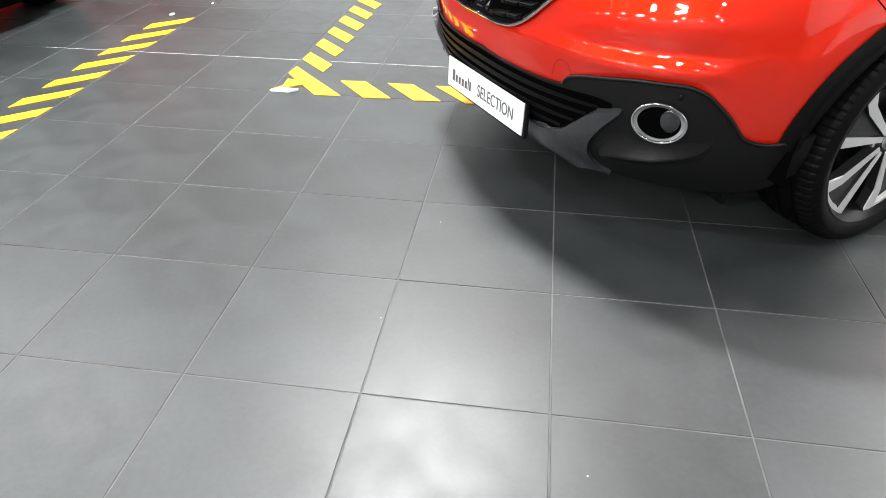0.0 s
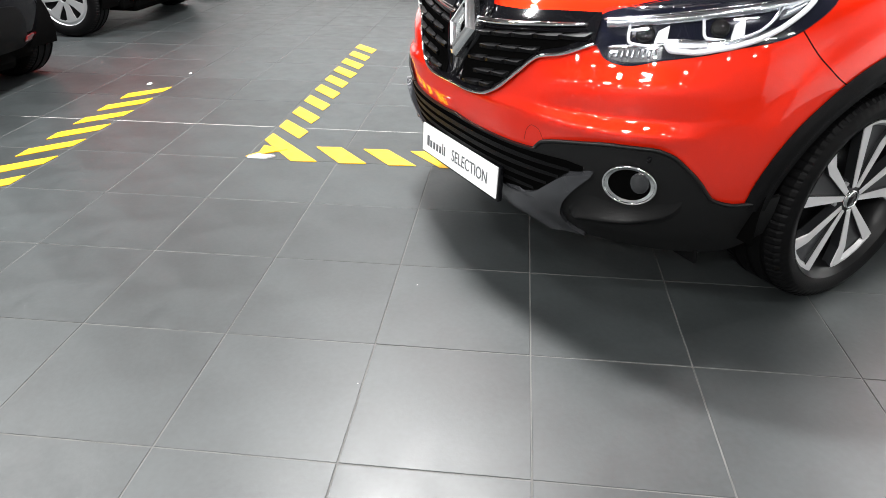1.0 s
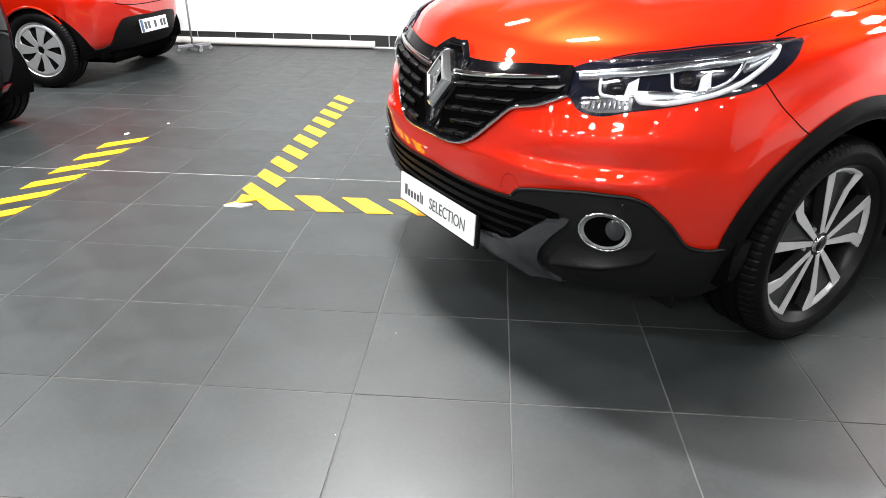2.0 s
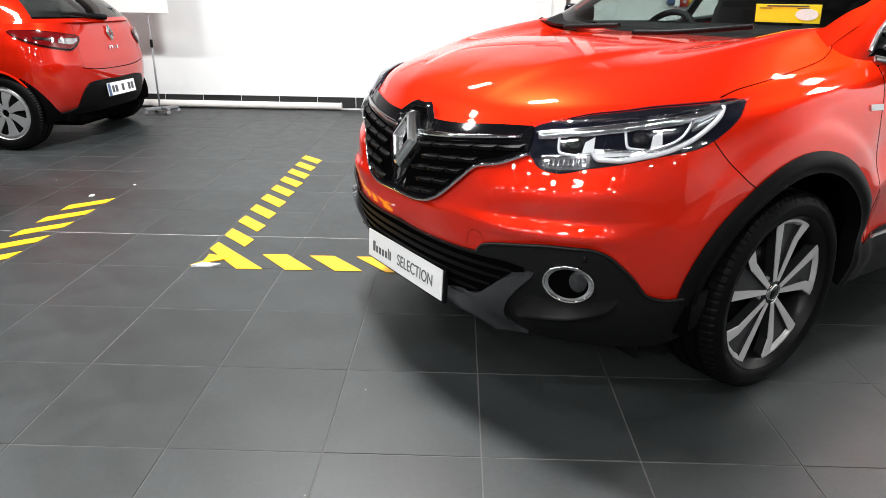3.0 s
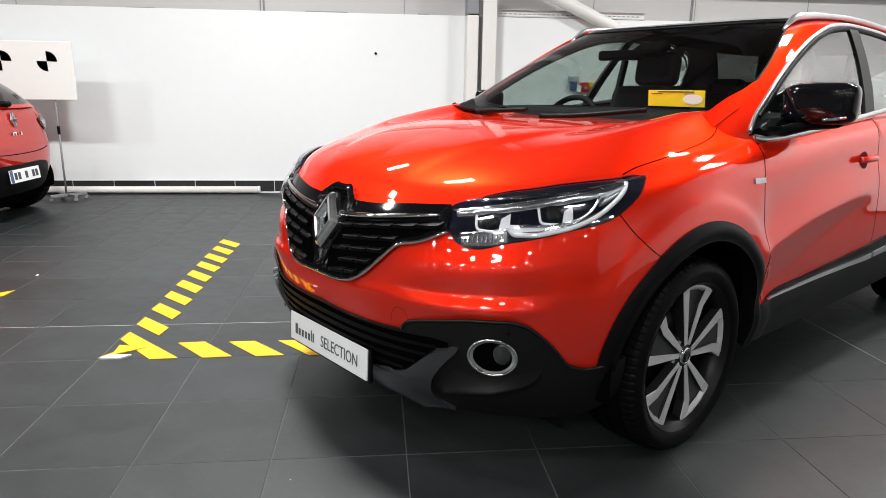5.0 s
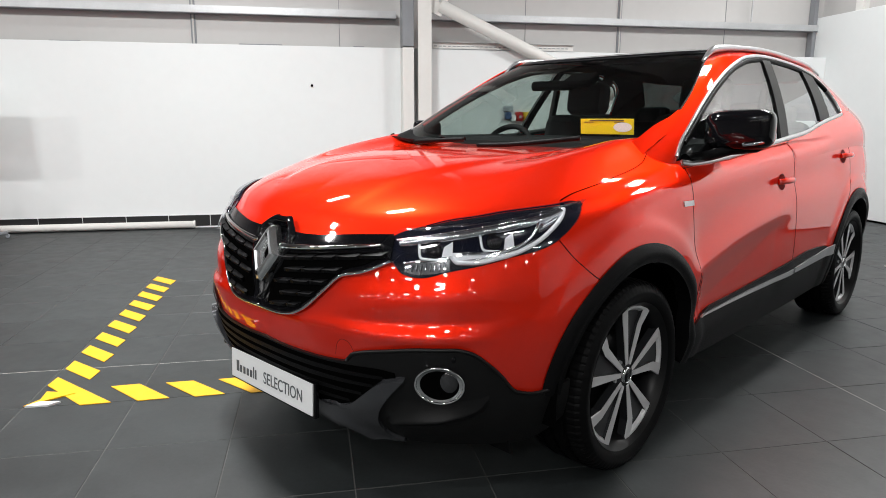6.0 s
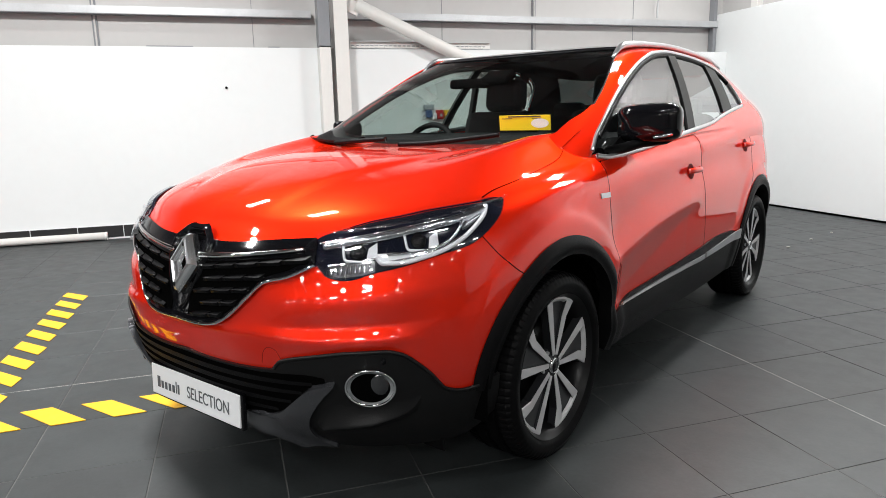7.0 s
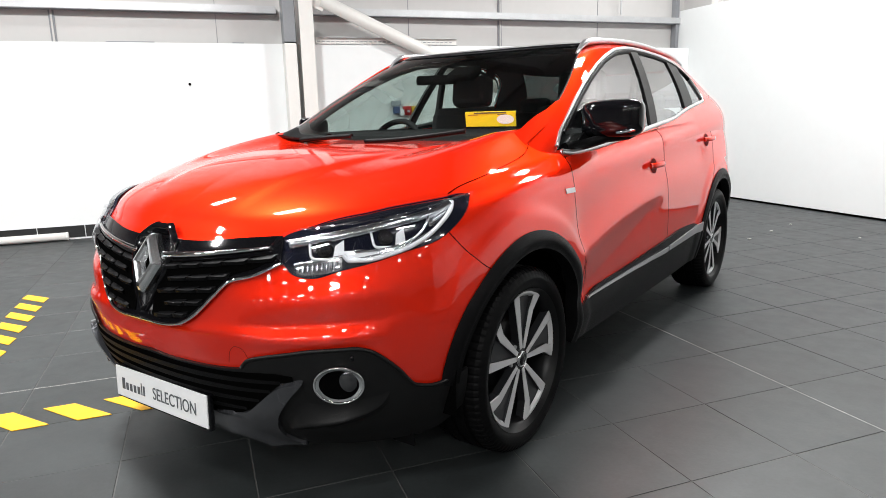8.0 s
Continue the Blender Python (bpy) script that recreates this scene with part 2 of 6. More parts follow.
# ---- the shape of a car body: metres, u rearwards from the front axle, v sideways, z up ----
class Shape:
    def __init__(self, base, front, rear, half, nf, nr, low, shoulder, nose, tail, waist, dome, cowl, green, crest=0.0, flare=0.0, lip=0.0):
        self.base, self.front, self.rear, self.half, self.nf, self.nr, self.low = base, front, rear, half, nf, nr, low
        self.shoulder, self.nose, self.tail, self.waist, self.dome, self.cowl, self.green = shoulder, nose, tail, waist, dome, cowl, green
        self.crest, self.flare, self.lip = crest, flare, lip
        phi = np.linspace(0, math.pi / 2, 800)
        self.phi = phi

        def arc(a, n):
            x, y = a * np.cos(phi) ** (2 / n), half * np.sin(phi) ** (2 / n)
            return np.concatenate([[0], np.cumsum(np.hypot(np.diff(x), np.diff(y)))])

        self.arc_f, self.arc_r = arc(front, nf), arc(rear, nr)
        self.pf = self.arc_f[-1]
        self.pr = self.pf + base
        self.pmax = self.pr + self.arc_r[-1]

    def top(self, p):
        return curve(p, *self.shoulder)

    def at(self, p, z, out=0.0):
        """The point of the lower body p metres round from the middle of the nose, at height z, raised by out."""
        p, z = np.broadcast_arrays(np.asarray(p, float), np.asarray(z, float))
        P = self._at(p, z)
        if np.any(out):
            e = 0.004
            a = self._at(np.minimum(p + e, self.pmax), z) - self._at(np.maximum(p - e, 0), z)
            b = self._at(p, z + e) - self._at(p, z - e)
            n = np.cross(b, a)
            n /= np.linalg.norm(n, axis=-1, keepdims=True) + 1e-12
            P = P + n * np.asarray(out)[..., None] if np.ndim(out) else P + n * out
        return P

    def _at(self, p, z):
        q = (z - self.low) / (self.top(p) - self.low)
        w = curve(q, *self.waist) * self.half
        f = np.interp(p, self.arc_f, self.phi)
        g = np.interp(self.pmax - p, self.arc_r, self.phi)
        front, rear = p < self.pf, p > self.pr
        c = np.maximum(np.where(front, np.cos(f), np.cos(g)), 0)
        s = np.maximum(np.where(front, np.sin(f), np.sin(g)), 0)
        n = np.where(front, self.nf, self.nr)
        u = np.where(front, -curve(q, *self.nose) * c ** (2 / n), np.where(rear, self.base + curve(q, *self.tail) * c ** (2 / n), p - self.pf))
        v = np.where(front | rear, w * s ** (2 / n), w)
        # hollow doors between swelling wheel arches
        side = 1 / (1 + np.exp(-(v / self.half - 0.93) / 0.015))
        mid = self.base / 2
        v = v - side * ((0.006 if self.lip else 0.020) * bump_at(u, mid, 0.75) * bump_at(z, 0.62, 0.20) - 0.012 * (bump_at(u, 0, 0.52) + bump_at(u, self.base, 0.52)) * bump_at(z, 0.62, 0.22))
        v = v * (1 - 0.030 * np.clip((u - mid) / (mid + 0.5), -1.2, 1.2) ** 2 * np.where(u > mid, 1.3, 0.6))
        # raised ring round each wheel arch, and a soft ledge above the lower bumper
        for c in (0, self.base):
            v = v + side * self.flare / (1 + np.exp((np.hypot(u - c, z - 0.34) - 0.535) / 0.010))
        if self.lip:
            # bumper corner: a full upper roll, a hollow below it and a ledge above the cladding
            wide = np.clip((v - 0.30) / 0.26, 0, 1) * np.clip((0.80 - v) / 0.10, 0, 1) * np.where(front, 1.0, 0.0)
            wide = wide * wide * (3 - 2 * wide) * self.lip
            rise = 0.028 * np.clip((v - 0.38) / 0.3, 0, 1)
            roll = 0.007 * bump_at(z, 0.672 + rise, 0.040) - 0.007 * bump_at(z, 0.612 + 0.4 * rise, 0.022) + 0.008 * bump_at(z, 0.570 + 0.3 * rise, 0.018)
            u = u - 0.8 * roll * wide
            v = v + 0.6 * roll * wide
            # door: leaning upper half, and a facet that looks down under a rising crease
            door = side / (1 + np.exp(-(u - 0.40) / 0.025)) / (1 + np.exp((u - 2.30) / 0.05))
            crease = curve(u, [0.40, 0.88, 1.28, 1.7, 2.3], [0.634, 0.724, 0.766, 0.785, 0.80])
            foot = curve(u, [0.40, 0.49, 1.05, 1.28, 1.7, 2.3], [0.45, 0.476, 0.631, 0.70, 0.74, 0.76])
            s = np.clip((crease - z) / (crease - foot), 0, 1)
            front_door = np.clip((1.50 - u) / 0.2, 0, 1)
            depth = 0.17 * (crease - foot) * front_door
            v = v - door * (0.016 * bump_at(z, crease + 0.14, 0.09) + depth * s * np.clip((z - 0.36) / 0.10, 0, 1) - 0.008 * front_door * bump_at(z, crease, 0.05))
        return np.stack([u, v, z + 0 * u], -1)

    def hood(self, p, k):
        """The bonnet: k = 1 at the shoulder, 0 at the middle of the cowl."""
        p, k = np.broadcast_arrays(np.asarray(p, float), np.asarray(k, float))
        zs = self.top(p)
        E = self._at(p, zs)
        cu, cz, n, m = self.dome
        u, v = cu + (E[..., 0] - cu) * k, E[..., 1] * k
        z = zs + (cz - zs) * np.maximum(1 - k**n, 0) ** (1 / m)
        # raised edges beside a flatter middle, with a soft crease on each side
        t = np.clip((u - self.nose_u) / (cu - self.nose_u), 0, 1)
        rise = np.clip(1 - k, 0, 0.2) / 0.2
        z = z + self.crest * np.clip((t - 0.25) / 0.6, 0, 1) * bump_at(np.abs(v), 0.66, 0.17) * rise
        z = z + 0.010 / (1 + np.exp((np.abs(v) - (0.24 + 0.30 * t)) / 0.012)) * rise
        return np.stack([u, v, z], -1)

    @property
    def nose_u(self):
        return -float(curve(1.0, *self.nose))

    def cabin(self, a, h):
        """The greenhouse: a from 0 (windscreen middle) over 1 (side) to 2 (rear window middle), h from 0 (waist) to 1 (roof)."""
        a, h = np.broadcast_arrays(np.asarray(a, float), np.asarray(h, float))
        g = self.green
        uf, ur, w = curve(h, *g["front"]), curve(h, *g["back"]), curve(h, *g["width"])
        mid = g["mid"]
        nf, nr = g["nf"], g["nr"]
        phi = np.where(a < 1, a, 2 - a) * math.pi / 2
        c, s = np.cos(phi), np.sin(phi)
        n = np.where(a < 1, nf, nr)
        u = np.where(a < 1, mid - (mid - uf) * np.abs(c) ** (2 / n), mid + (ur - mid) * np.abs(c) ** (2 / n))
        v = w * np.abs(s) ** (2 / n)
        zb = curve(u, *g["belt"])
        z = zb + (g["roof"] + curve(u, *g["crown"]) - zb) * h
        return np.stack([u, v, z], -1)

    def cabin_a(self, u, h, side=True):
        """The a at which the side of the cabin has this u."""
        g = self.green
        uf, ur = curve(h, *g["front"]), curve(h, *g["back"])
        f = np.clip((g["mid"] - u) / (g["mid"] - uf), 0, 1)
        r = np.clip((u - g["mid"]) / (ur - g["mid"]), 0, 1)
        return np.where(u < g["mid"], np.arccos(f ** (g["nf"] / 2)) * 2 / math.pi, 2 - np.arccos(r ** (g["nr"] / 2)) * 2 / math.pi)


def local(P, side=1):
    """Car metres (u, v, z) to the car's own axes, on the near (1) or the far (-1) flank."""
    P = np.array(P, float)
    P[..., 1] *= -side
    return P


def lens_shape(xs, lower, upper, nx, ny, fn, ease=False):
    """Grid of points of a shape with a lower and an upper edge over xs, laid on a surface by fn(x, z)."""
    t = np.linspace(xs[0], xs[-1], nx)
    lo, up = curve(t, xs, lower), curve(t, xs, upper)
    s = np.linspace(0, 1, ny)
    X = np.repeat(t[:, None], ny, 1)
    Z = lo[:, None] + (up - lo)[:, None] * s[None, :]
    return fn(X, Z)


def flank(name, P, depth, mat, parent, label="", sides=(1, -1)):
    """A plate on one or both flanks of a car."""
    made = []
    for sd in sides:
        v, f = slab(P, depth)
        v = local(v, sd)
        if sd == -1:
            f = [q[::-1] for q in f]
        made.append(mesh_object(name, v, f, mat, parent, label))
    return made


def whole(name, P, depth, mat, parent, label=""):
    """A plate that runs across the middle: P[i][j] from v = 0 outwards, mirrored into one mesh."""
    Q = np.array(P, float)
    M = Q[::-1].copy()
    M[..., 1] *= -1
    full = np.concatenate([M[:-1], Q], 0)
    v, f = slab(full, depth)
    return mesh_object(name, local(v, 1), f, mat, parent, label)

# ---- the setting ----
TILE = 0.4474
X0, X1, Y0, Y1 = -10.5, 6.48, -8.5, 5.77
CLAD_Y = 6.10
CEIL_Z = 4.6


def plain(name, bm, mat, label, category, smooth=False):
    return tagged(part(name, bm, mat, None, label, smooth), category=category, kind="structure")


floor = plain("floor", box((X1 - X0 + 0.4, CLAD_Y - Y0 + 0.4, 0.1), ((X0 + X1) / 2, (Y0 + CLAD_Y) / 2, -0.0516)), M_GROUT, "dark charcoal square floor tiles with pale joints", "floor")

wall_north = plain("wall_north", box((X1 - X0, 0.10, 2.0), ((X0 + X1) / 2, Y1 + 0.05, 1.0), 0.004), M_WALL, "white painted panel wall with a straight top edge", "wall")
wall_upper = plain("wall_upper", box((X1 - X0 + 0.4, 0.06, CEIL_Z), ((X0 + X1) / 2, CLAD_Y + 0.03, CEIL_Z / 2)), M_CLAD, "pale grey sheet cladding behind the panel wall", "wall")
wall_east = plain("wall_east", box((0.10, CLAD_Y - Y0 - 0.004, 2.52), (X1 + 0.052, (CLAD_Y + Y0) / 2, 1.26), 0.004), M_WALL, "white painted side wall with a thin dark foot", "wall")
wall_east_upper = plain("wall_east_upper", box((0.06, CLAD_Y - Y0, CEIL_Z), (X1 + 0.19, (CLAD_Y + Y0) / 2, CEIL_Z / 2)), M_CLAD, "grey sheet cladding above the side wall", "wall")
# south and west walls are added out of view, to hold down fill light
wall_south = plain("wall_south", box((X1 - X0 + 0.4, 0.1, CEIL_Z), ((X0 + X1) / 2, Y0 - 0.05, CEIL_Z / 2)), M_FAR, "unseen grey wall added to limit bounced light", "wall")
wall_west = plain("wall_west", box((0.1, CLAD_Y - Y0, CEIL_Z), (X0 - 0.05, (CLAD_Y + Y0) / 2, CEIL_Z / 2)), M_FAR, "unseen grey wall added to limit bounced light", "wall")


def ceiling_mesh():
    bm = box((X1 - X0 + 0.6, CLAD_Y - Y0 + 0.2, 0.1), ((X0 + X1) / 2, (Y0 + CLAD_Y) / 2, CEIL_Z + 0.05))
    for i in range(6):
        add_box(bm, (0.16, CLAD_Y - Y0, 0.3), (X0 + 1.2 + i * 3.0, (Y0 + CLAD_Y) / 2, CEIL_Z - 0.12))
    for j in range(9):
        add_box(bm, (X1 - X0, 0.07, 0.16), ((X0 + X1) / 2, Y0 + 0.8 + j * 1.6, CEIL_Z - 0.05))
    return bm


ceiling = plain("ceiling", ceiling_mesh(), M_CEIL, "dark roof sheet on steel beams and purlins", "ceiling")
for lx, ly, power in LIGHT_SPOTS:
    fix = tagged(new("ceiling_light"), "long white ceiling light panel", "ceiling light", "ceiling lights")
    fix.matrix_world = pose(lx, ly, LIGHT_Z)
    part("housing", box((0.82, 0.30, 0.08), (0, 0, 0.06), 0.01), M_STEEL_WHITE, fix)
    part("hanger", rod((-0.3, 0, 0.1), (-0.3, 0, 0.27), 0.006), M_GALV, fix)
    part("hanger", rod((0.3, 0, 0.1), (0.3, 0, 0.27), 0.006), M_GALV, fix)


for i in range(24):
    spot = tagged(new("spot_lamp"), "small round lit ceiling spot", "spot lamp", "ceiling spots")
    spot.matrix_world = pose(-9.4 + 1.8 * (i % 8) + 0.6 * (i // 8), -3.0 - 2.0 * (i // 8), 2.7)
    part("can", rod((0, 0, 0.02), (0, 0, 0.18), 0.115, 0.09, 24), M_STEEL_WHITE, spot)
    part("stem", rod((0, 0, 0.18), (0, 0, 1.91), 0.012), M_STEEL_WHITE, spot)
    part("lens", rod((0, 0, 0.0), (0, 0, 0.018), 0.095, sides=24), M_SPOT, spot, "bright lamp lens")


def tile_mesh():
    h, c = TILE / 2 - 0.0018, 0.0012
    bm = bmesh.new()
    lo = [bm.verts.new((x * h, y * h, -0.006)) for x, y in ((-1, -1), (1, -1), (1, 1), (-1, 1))]
    mi = [bm.verts.new((x * h, y * h, -0.0012)) for x, y in ((-1, -1), (1, -1), (1, 1), (-1, 1))]
    up = [bm.verts.new((x * (h - c), y * (h - c), 0)) for x, y in ((-1, -1), (1, -1), (1, 1), (-1, 1))]
    for i in range(4):
        j = (i + 1) % 4
        bm.faces.new((lo[i], lo[j], mi[j], mi[i]))
        bm.faces.new((mi[i], mi[j], up[j], up[i]))
    bm.faces.new(up)
    return bm


# ---- steelwork and fittings on the walls ----
column = tagged(new("steel_column"), "white painted steel column with a grey upper casing at the wall", "column", kind="structure")
part("casing", box((0.130, 0.20, 1.99), (0.982, 5.665, 0.995), 0.01), M_STEEL_WHITE, column, "white boxed lower casing")
part("casing_upper", box((0.130, 0.20, CEIL_Z - 2.0), (0.982, 5.665, (CEIL_Z + 2.0) / 2), 0.01), M_STEEL_GREY, column, "grey painted upper casing")
# solid black strip paints the shade of the gap between casing and flange
part("slot", box((0.028, 0.02, CEIL_Z), (1.056, 5.72, CEIL_Z / 2)), M_PLASTIC, column, "black strip for the shaded gap beside the casing")
part("flange", box((0.152, 0.02, CEIL_Z), (1.166, 5.56, CEIL_Z / 2), 0.002), M_STEEL_WHITE, column)
part("web", box((0.014, 0.19, CEIL_Z), (1.178, 5.665, CEIL_Z / 2)), M_STEEL_WHITE, column)

brace = tagged(new("diagonal_brace"), "round white steel brace sloping down beside the column", "brace", kind="structure")
part("tube", rod((1.36, 5.66, 2.456), (3.5, 5.66, 1.50), 0.072, sides=28), M_STEEL_WHITE, brace, smooth=True)
part("gusset", box((0.20, 0.02, 0.22), (1.32, 5.66, 2.475), 0.004, (0, 24, 0)), M_STEEL_WHITE, brace)
for k in (-0.05, 0.05):
    part("bolt", rod((1.30 + k, 5.63, 2.49 + k * 0.4), (1.30 + k, 5.69, 2.49 + k * 0.4), 0.014, sides=6), M_GALV, brace)

for px, pw in ((X0 - 0.1, 0.90), (1.27, X1)):
    rail = tagged(new("wall_rail"), "grey galvanised wall rail with folded lips", "rail", "wall rails", "structure")
    mid, ln = (px + pw) / 2, pw - px
    part("rail_face", box((ln, 0.006, 0.070), (mid, 5.975, 2.388)), M_GALV, rail)
    part("rail_lip", box((ln, 0.11, 0.006), (mid, 6.03, 2.426)), M_GALV, rail)
    part("rail_lip", box((ln, 0.11, 0.006), (mid, 6.03, 2.349)), M_STEEL_GREY, rail)
for jx in (-6.45, -1.36, 3.73):
    joint = tagged(new("sheet_joint"), "folded grey joint strip between wall sheets", "joint strip", "sheet joints", "structure")
    part("cover", box((0.055, 0.014, CEIL_Z), (jx, CLAD_Y - 0.007, CEIL_Z / 2), 0.003), M_STEEL_GREY, joint)
    part("rib", box((0.018, 0.02, CEIL_Z), (jx, CLAD_Y - 0.022, CEIL_Z / 2), 0.003), M_CLAD, joint)
for jx in (-4.0, 0.25, 2.5, 5.2):
    part("fine_joint", box((0.006, 0.006, CEIL_Z), (jx, CLAD_Y - 0.003, CEIL_Z / 2)), M_STEEL_GREY, wall_upper)
tagged(part("cable_drop", rod((5.46, 5.93, 2.44), (5.46, 5.93, CEIL_Z - 0.1), 0.012), M_GALV, None, "thin grey cable conduit hanging above the wall rail"), category="conduit", kind="structure")
part("post", box((0.09, 0.12, CEIL_Z), (X1 - 0.03 + 0.15, 5.4, CEIL_Z / 2)), M_STEEL_WHITE, wall_east_upper)
part("post", box((0.05, 0.10, CEIL_Z), (X1 - 0.035, 6.04, CEIL_Z / 2)), M_STEEL_GREY, wall_upper)

# perforated trays on top of the panel wall
for a, b in ((1.30, 2.22), (2.24, 3.01)):
    tray = tagged(new("cable_tray"), "perforated white cable tray on the panel wall", "cable tray", "cable trays")
    part("tray_back", box((b - a, 0.008, 0.075), ((a + b) / 2, 5.80, 2.039), 0.001), M_STEEL_WHITE, tray)
    part("tray_lip", box((b - a, 0.05, 0.006), ((a + b) / 2, 5.785, 2.078)), M_GALV, tray)
    part("tray_lip", box((b - a, 0.05, 0.006), ((a + b) / 2, 5.785, 2.004)), M_GALV, tray)
    n = int((b - a) / 0.055)
    for i in range(n):
        part("slot", box((0.036, 0.004, 0.010), (a + 0.03 + i * 0.055, 5.7945, 2.036), 0.0015), M_STEEL_GREY, tray)
        part("fold", rod((a + 0.012 + i * 0.055, 5.79, 2.016), (a + 0.046 + i * 0.055, 5.79, 2.016), 0.009, sides=8), M_STEEL_WHITE, tray)

# loose strips lying on the top edge of the panel wall
for sx, ln, hh in ((-0.62, 0.46, 0.012), (-2.6, 0.3, 0.008), (0.45, 0.12, 0.012)):
    tagged(part("packing_strip", box((ln, 0.06, hh), (sx, Y1 + 0.04, 2.0 + hh / 2), 0.002), M_STEEL_GREY, None, "thin grey strip lying on the wall top"), category="strip", group="strips on the wall top")
tagged(part("wall_bolt", rod((-0.085, Y1 + 0.001, 1.575), (-0.085, Y1 - 0.02, 1.575), 0.014, 0.011, 12), M_DARK, None, "small black bolt head in the white wall"), category="bolt")

# baseboard of black tiles along the panel wall
baseboard = plain("baseboard", box((X1 - X0, 0.006, 0.15), ((X0 + X1) / 2, Y1 - 0.003, 0.075)), M_WALL, "black skirting tiles with pale joints", "baseboard")
plain("baseboard_east", box((0.012, 9.0, 0.022), (X1 - 0.006, 1.2, 0.011)), M_DARK, "thin dark strip along the foot of the side wall", "baseboard")

# ---- the red crossover ----
SUV = Shape(
    base=2.646, front=0.90, rear=0.90, half=0.915, nf=2.6, nr=3.2, low=0.20,
    shoulder=([0, 0.30, 0.62, 0.95, 1.25, 1.60, 2.0, 3.0, 4.15, 4.9, 5.69], [0.85, 0.86, 0.88, 0.91, 0.95, 0.99, 1.025, 1.09, 1.14, 1.11, 1.08]),
    nose=([0, 0.12, 0.25, 0.40, 0.437, 0.508, 0.577, 0.625, 0.68, 0.74, 0.80, 0.86, 0.90, 1], [0.760, 0.826, 0.860, 0.884, 0.889, 0.897, 0.900, 0.890, 0.880, 0.870, 0.858, 0.846, 0.835, 0.79]),
    tail=([0, 0.15, 0.4, 0.6, 0.8, 1], [0.74, 0.84, 0.90, 0.89, 0.86, 0.80]),
    waist=([0, 0.10, 0.25, 0.5, 0.7, 0.86, 0.95, 1], [0.92, 0.955, 0.985, 1.0, 0.995, 0.975, 0.945, 0.90]),
    crest=0.080, flare=0.012, lip=1.0, dome=(0.45, 1.075, 3.2, 1.6), cowl=0.45,
    green=dict(front=([0, 0.25, 0.5, 0.75, 1], [0.02, 0.285, 0.555, 0.825, 1.11]), back=([0, 0.4, 0.8, 1], [3.45, 3.34, 3.08, 2.88]),
               width=([0, 0.25, 0.5, 0.75, 0.92, 1], [0.83, 0.79, 0.74, 0.68, 0.63, 0.575]), mid=1.75, nf=6.5, nr=4.5,
               belt=([0.3, 1.0, 1.6, 2.2, 2.8, 3.4], [1.01, 1.06, 1.10, 1.14, 1.18, 1.20]), roof=1.545, crown=([1.1, 1.8, 2.4, 3.0], [-0.02, 0.010, -0.01, -0.06])),
)
CAR_X, CAR_Y, CAR_TURN = 0.4562, 0.7260, 34.113
CAR = tagged(new("car"), "glossy orange-red crossover car with black plastic cladding parked on the tiles", "car")
CAR.matrix_world = pose(CAR_X, CAR_Y, 0, 0, 0, CAR_TURN)


def body_shell(S, name, mat, parent, label, arches, arch_r, nz=70, step=0.016, hub_z=0.335, cut=None):
    """The lower body all round as one sheet with round wheel openings, its bonnet and the shelf below the windows."""
    verts, faces = [], []
    np_ = int(S.pmax / step)
    p = np.linspace(0, S.pmax, np_)
    q = np.linspace(0, 1, nz) 
    q = q + 0.08 * np.sin(2 * math.pi * q) / (2 * math.pi)
    z = S.low + q[None, :] * (S.top(p)[:, None] - S.low)
    P = S.at(np.repeat(p[:, None], nz, 1), z)
    k = np.linspace(1, 0, 44) ** 0.8
    ph = p[p < S.pf + S.cowl]
    H = S.hood(np.repeat(ph[:, None], len(k), 1), np.repeat(k[None, :], len(ph), 0))
    for sd in (1, -1):
        for G, holed in ((P, True), (H, False)):
            vv, ff = sheet(local(G, sd))
            off = len(verts)
            verts.extend(vv)
            for f in ff:
                if holed:
                    c = sum(vv[i] for i in f) / 4
                    if any((c[0] - a) ** 2 + (c[2] - hub_z) ** 2 < arch_r**2 and abs(c[1]) > 0.5 for a in arches):
                        continue
                    if cut is not None and cut(c):
                        continue
                faces.append(tuple(off + i for i in (f[::-1] if sd == -1 else f)))
    ob = mesh_object(name, verts, faces, mat, parent, label)
    bm = bmesh.new()
    bm.from_mesh(ob.data)
    bmesh.ops.remove_doubles(bm, verts=bm.verts, dist=0.0008)
    bm.to_mesh(ob.data)
    bm.free()
    return ob


def cabin_shell(S, mat, parent, holes, name="cabin_frame", na=420, nh=44):
    """Pillars and roof edge; holes(a, h) tells where the windows are."""
    a, h = np.linspace(0, 2, na), np.linspace(0, 1, nh)
    A, Hh = np.meshgrid(a, h, indexing="ij")
    P = S.cabin(A, Hh)
    am, hm = (A[1:, 1:] + A[:-1, :-1]) / 2, (Hh[1:, 1:] + Hh[:-1, :-1]) / 2
    drop = holes(am, hm)
    verts, faces = [], []
    for sd in (1, -1):
        vv = local(P, sd).reshape(-1, 3)
        off = len(verts)
        verts.extend(vv)
        for i in range(na - 1):
            for j in range(nh - 1):
                if not drop[i, j]:
                    f = [off + i * nh + j, off + (i + 1) * nh + j, off + (i + 1) * nh + j + 1, off + i * nh + j + 1]
                    faces.append(f[::-1] if sd == -1 else f)
    return mesh_object(name, verts, faces, mat, parent)


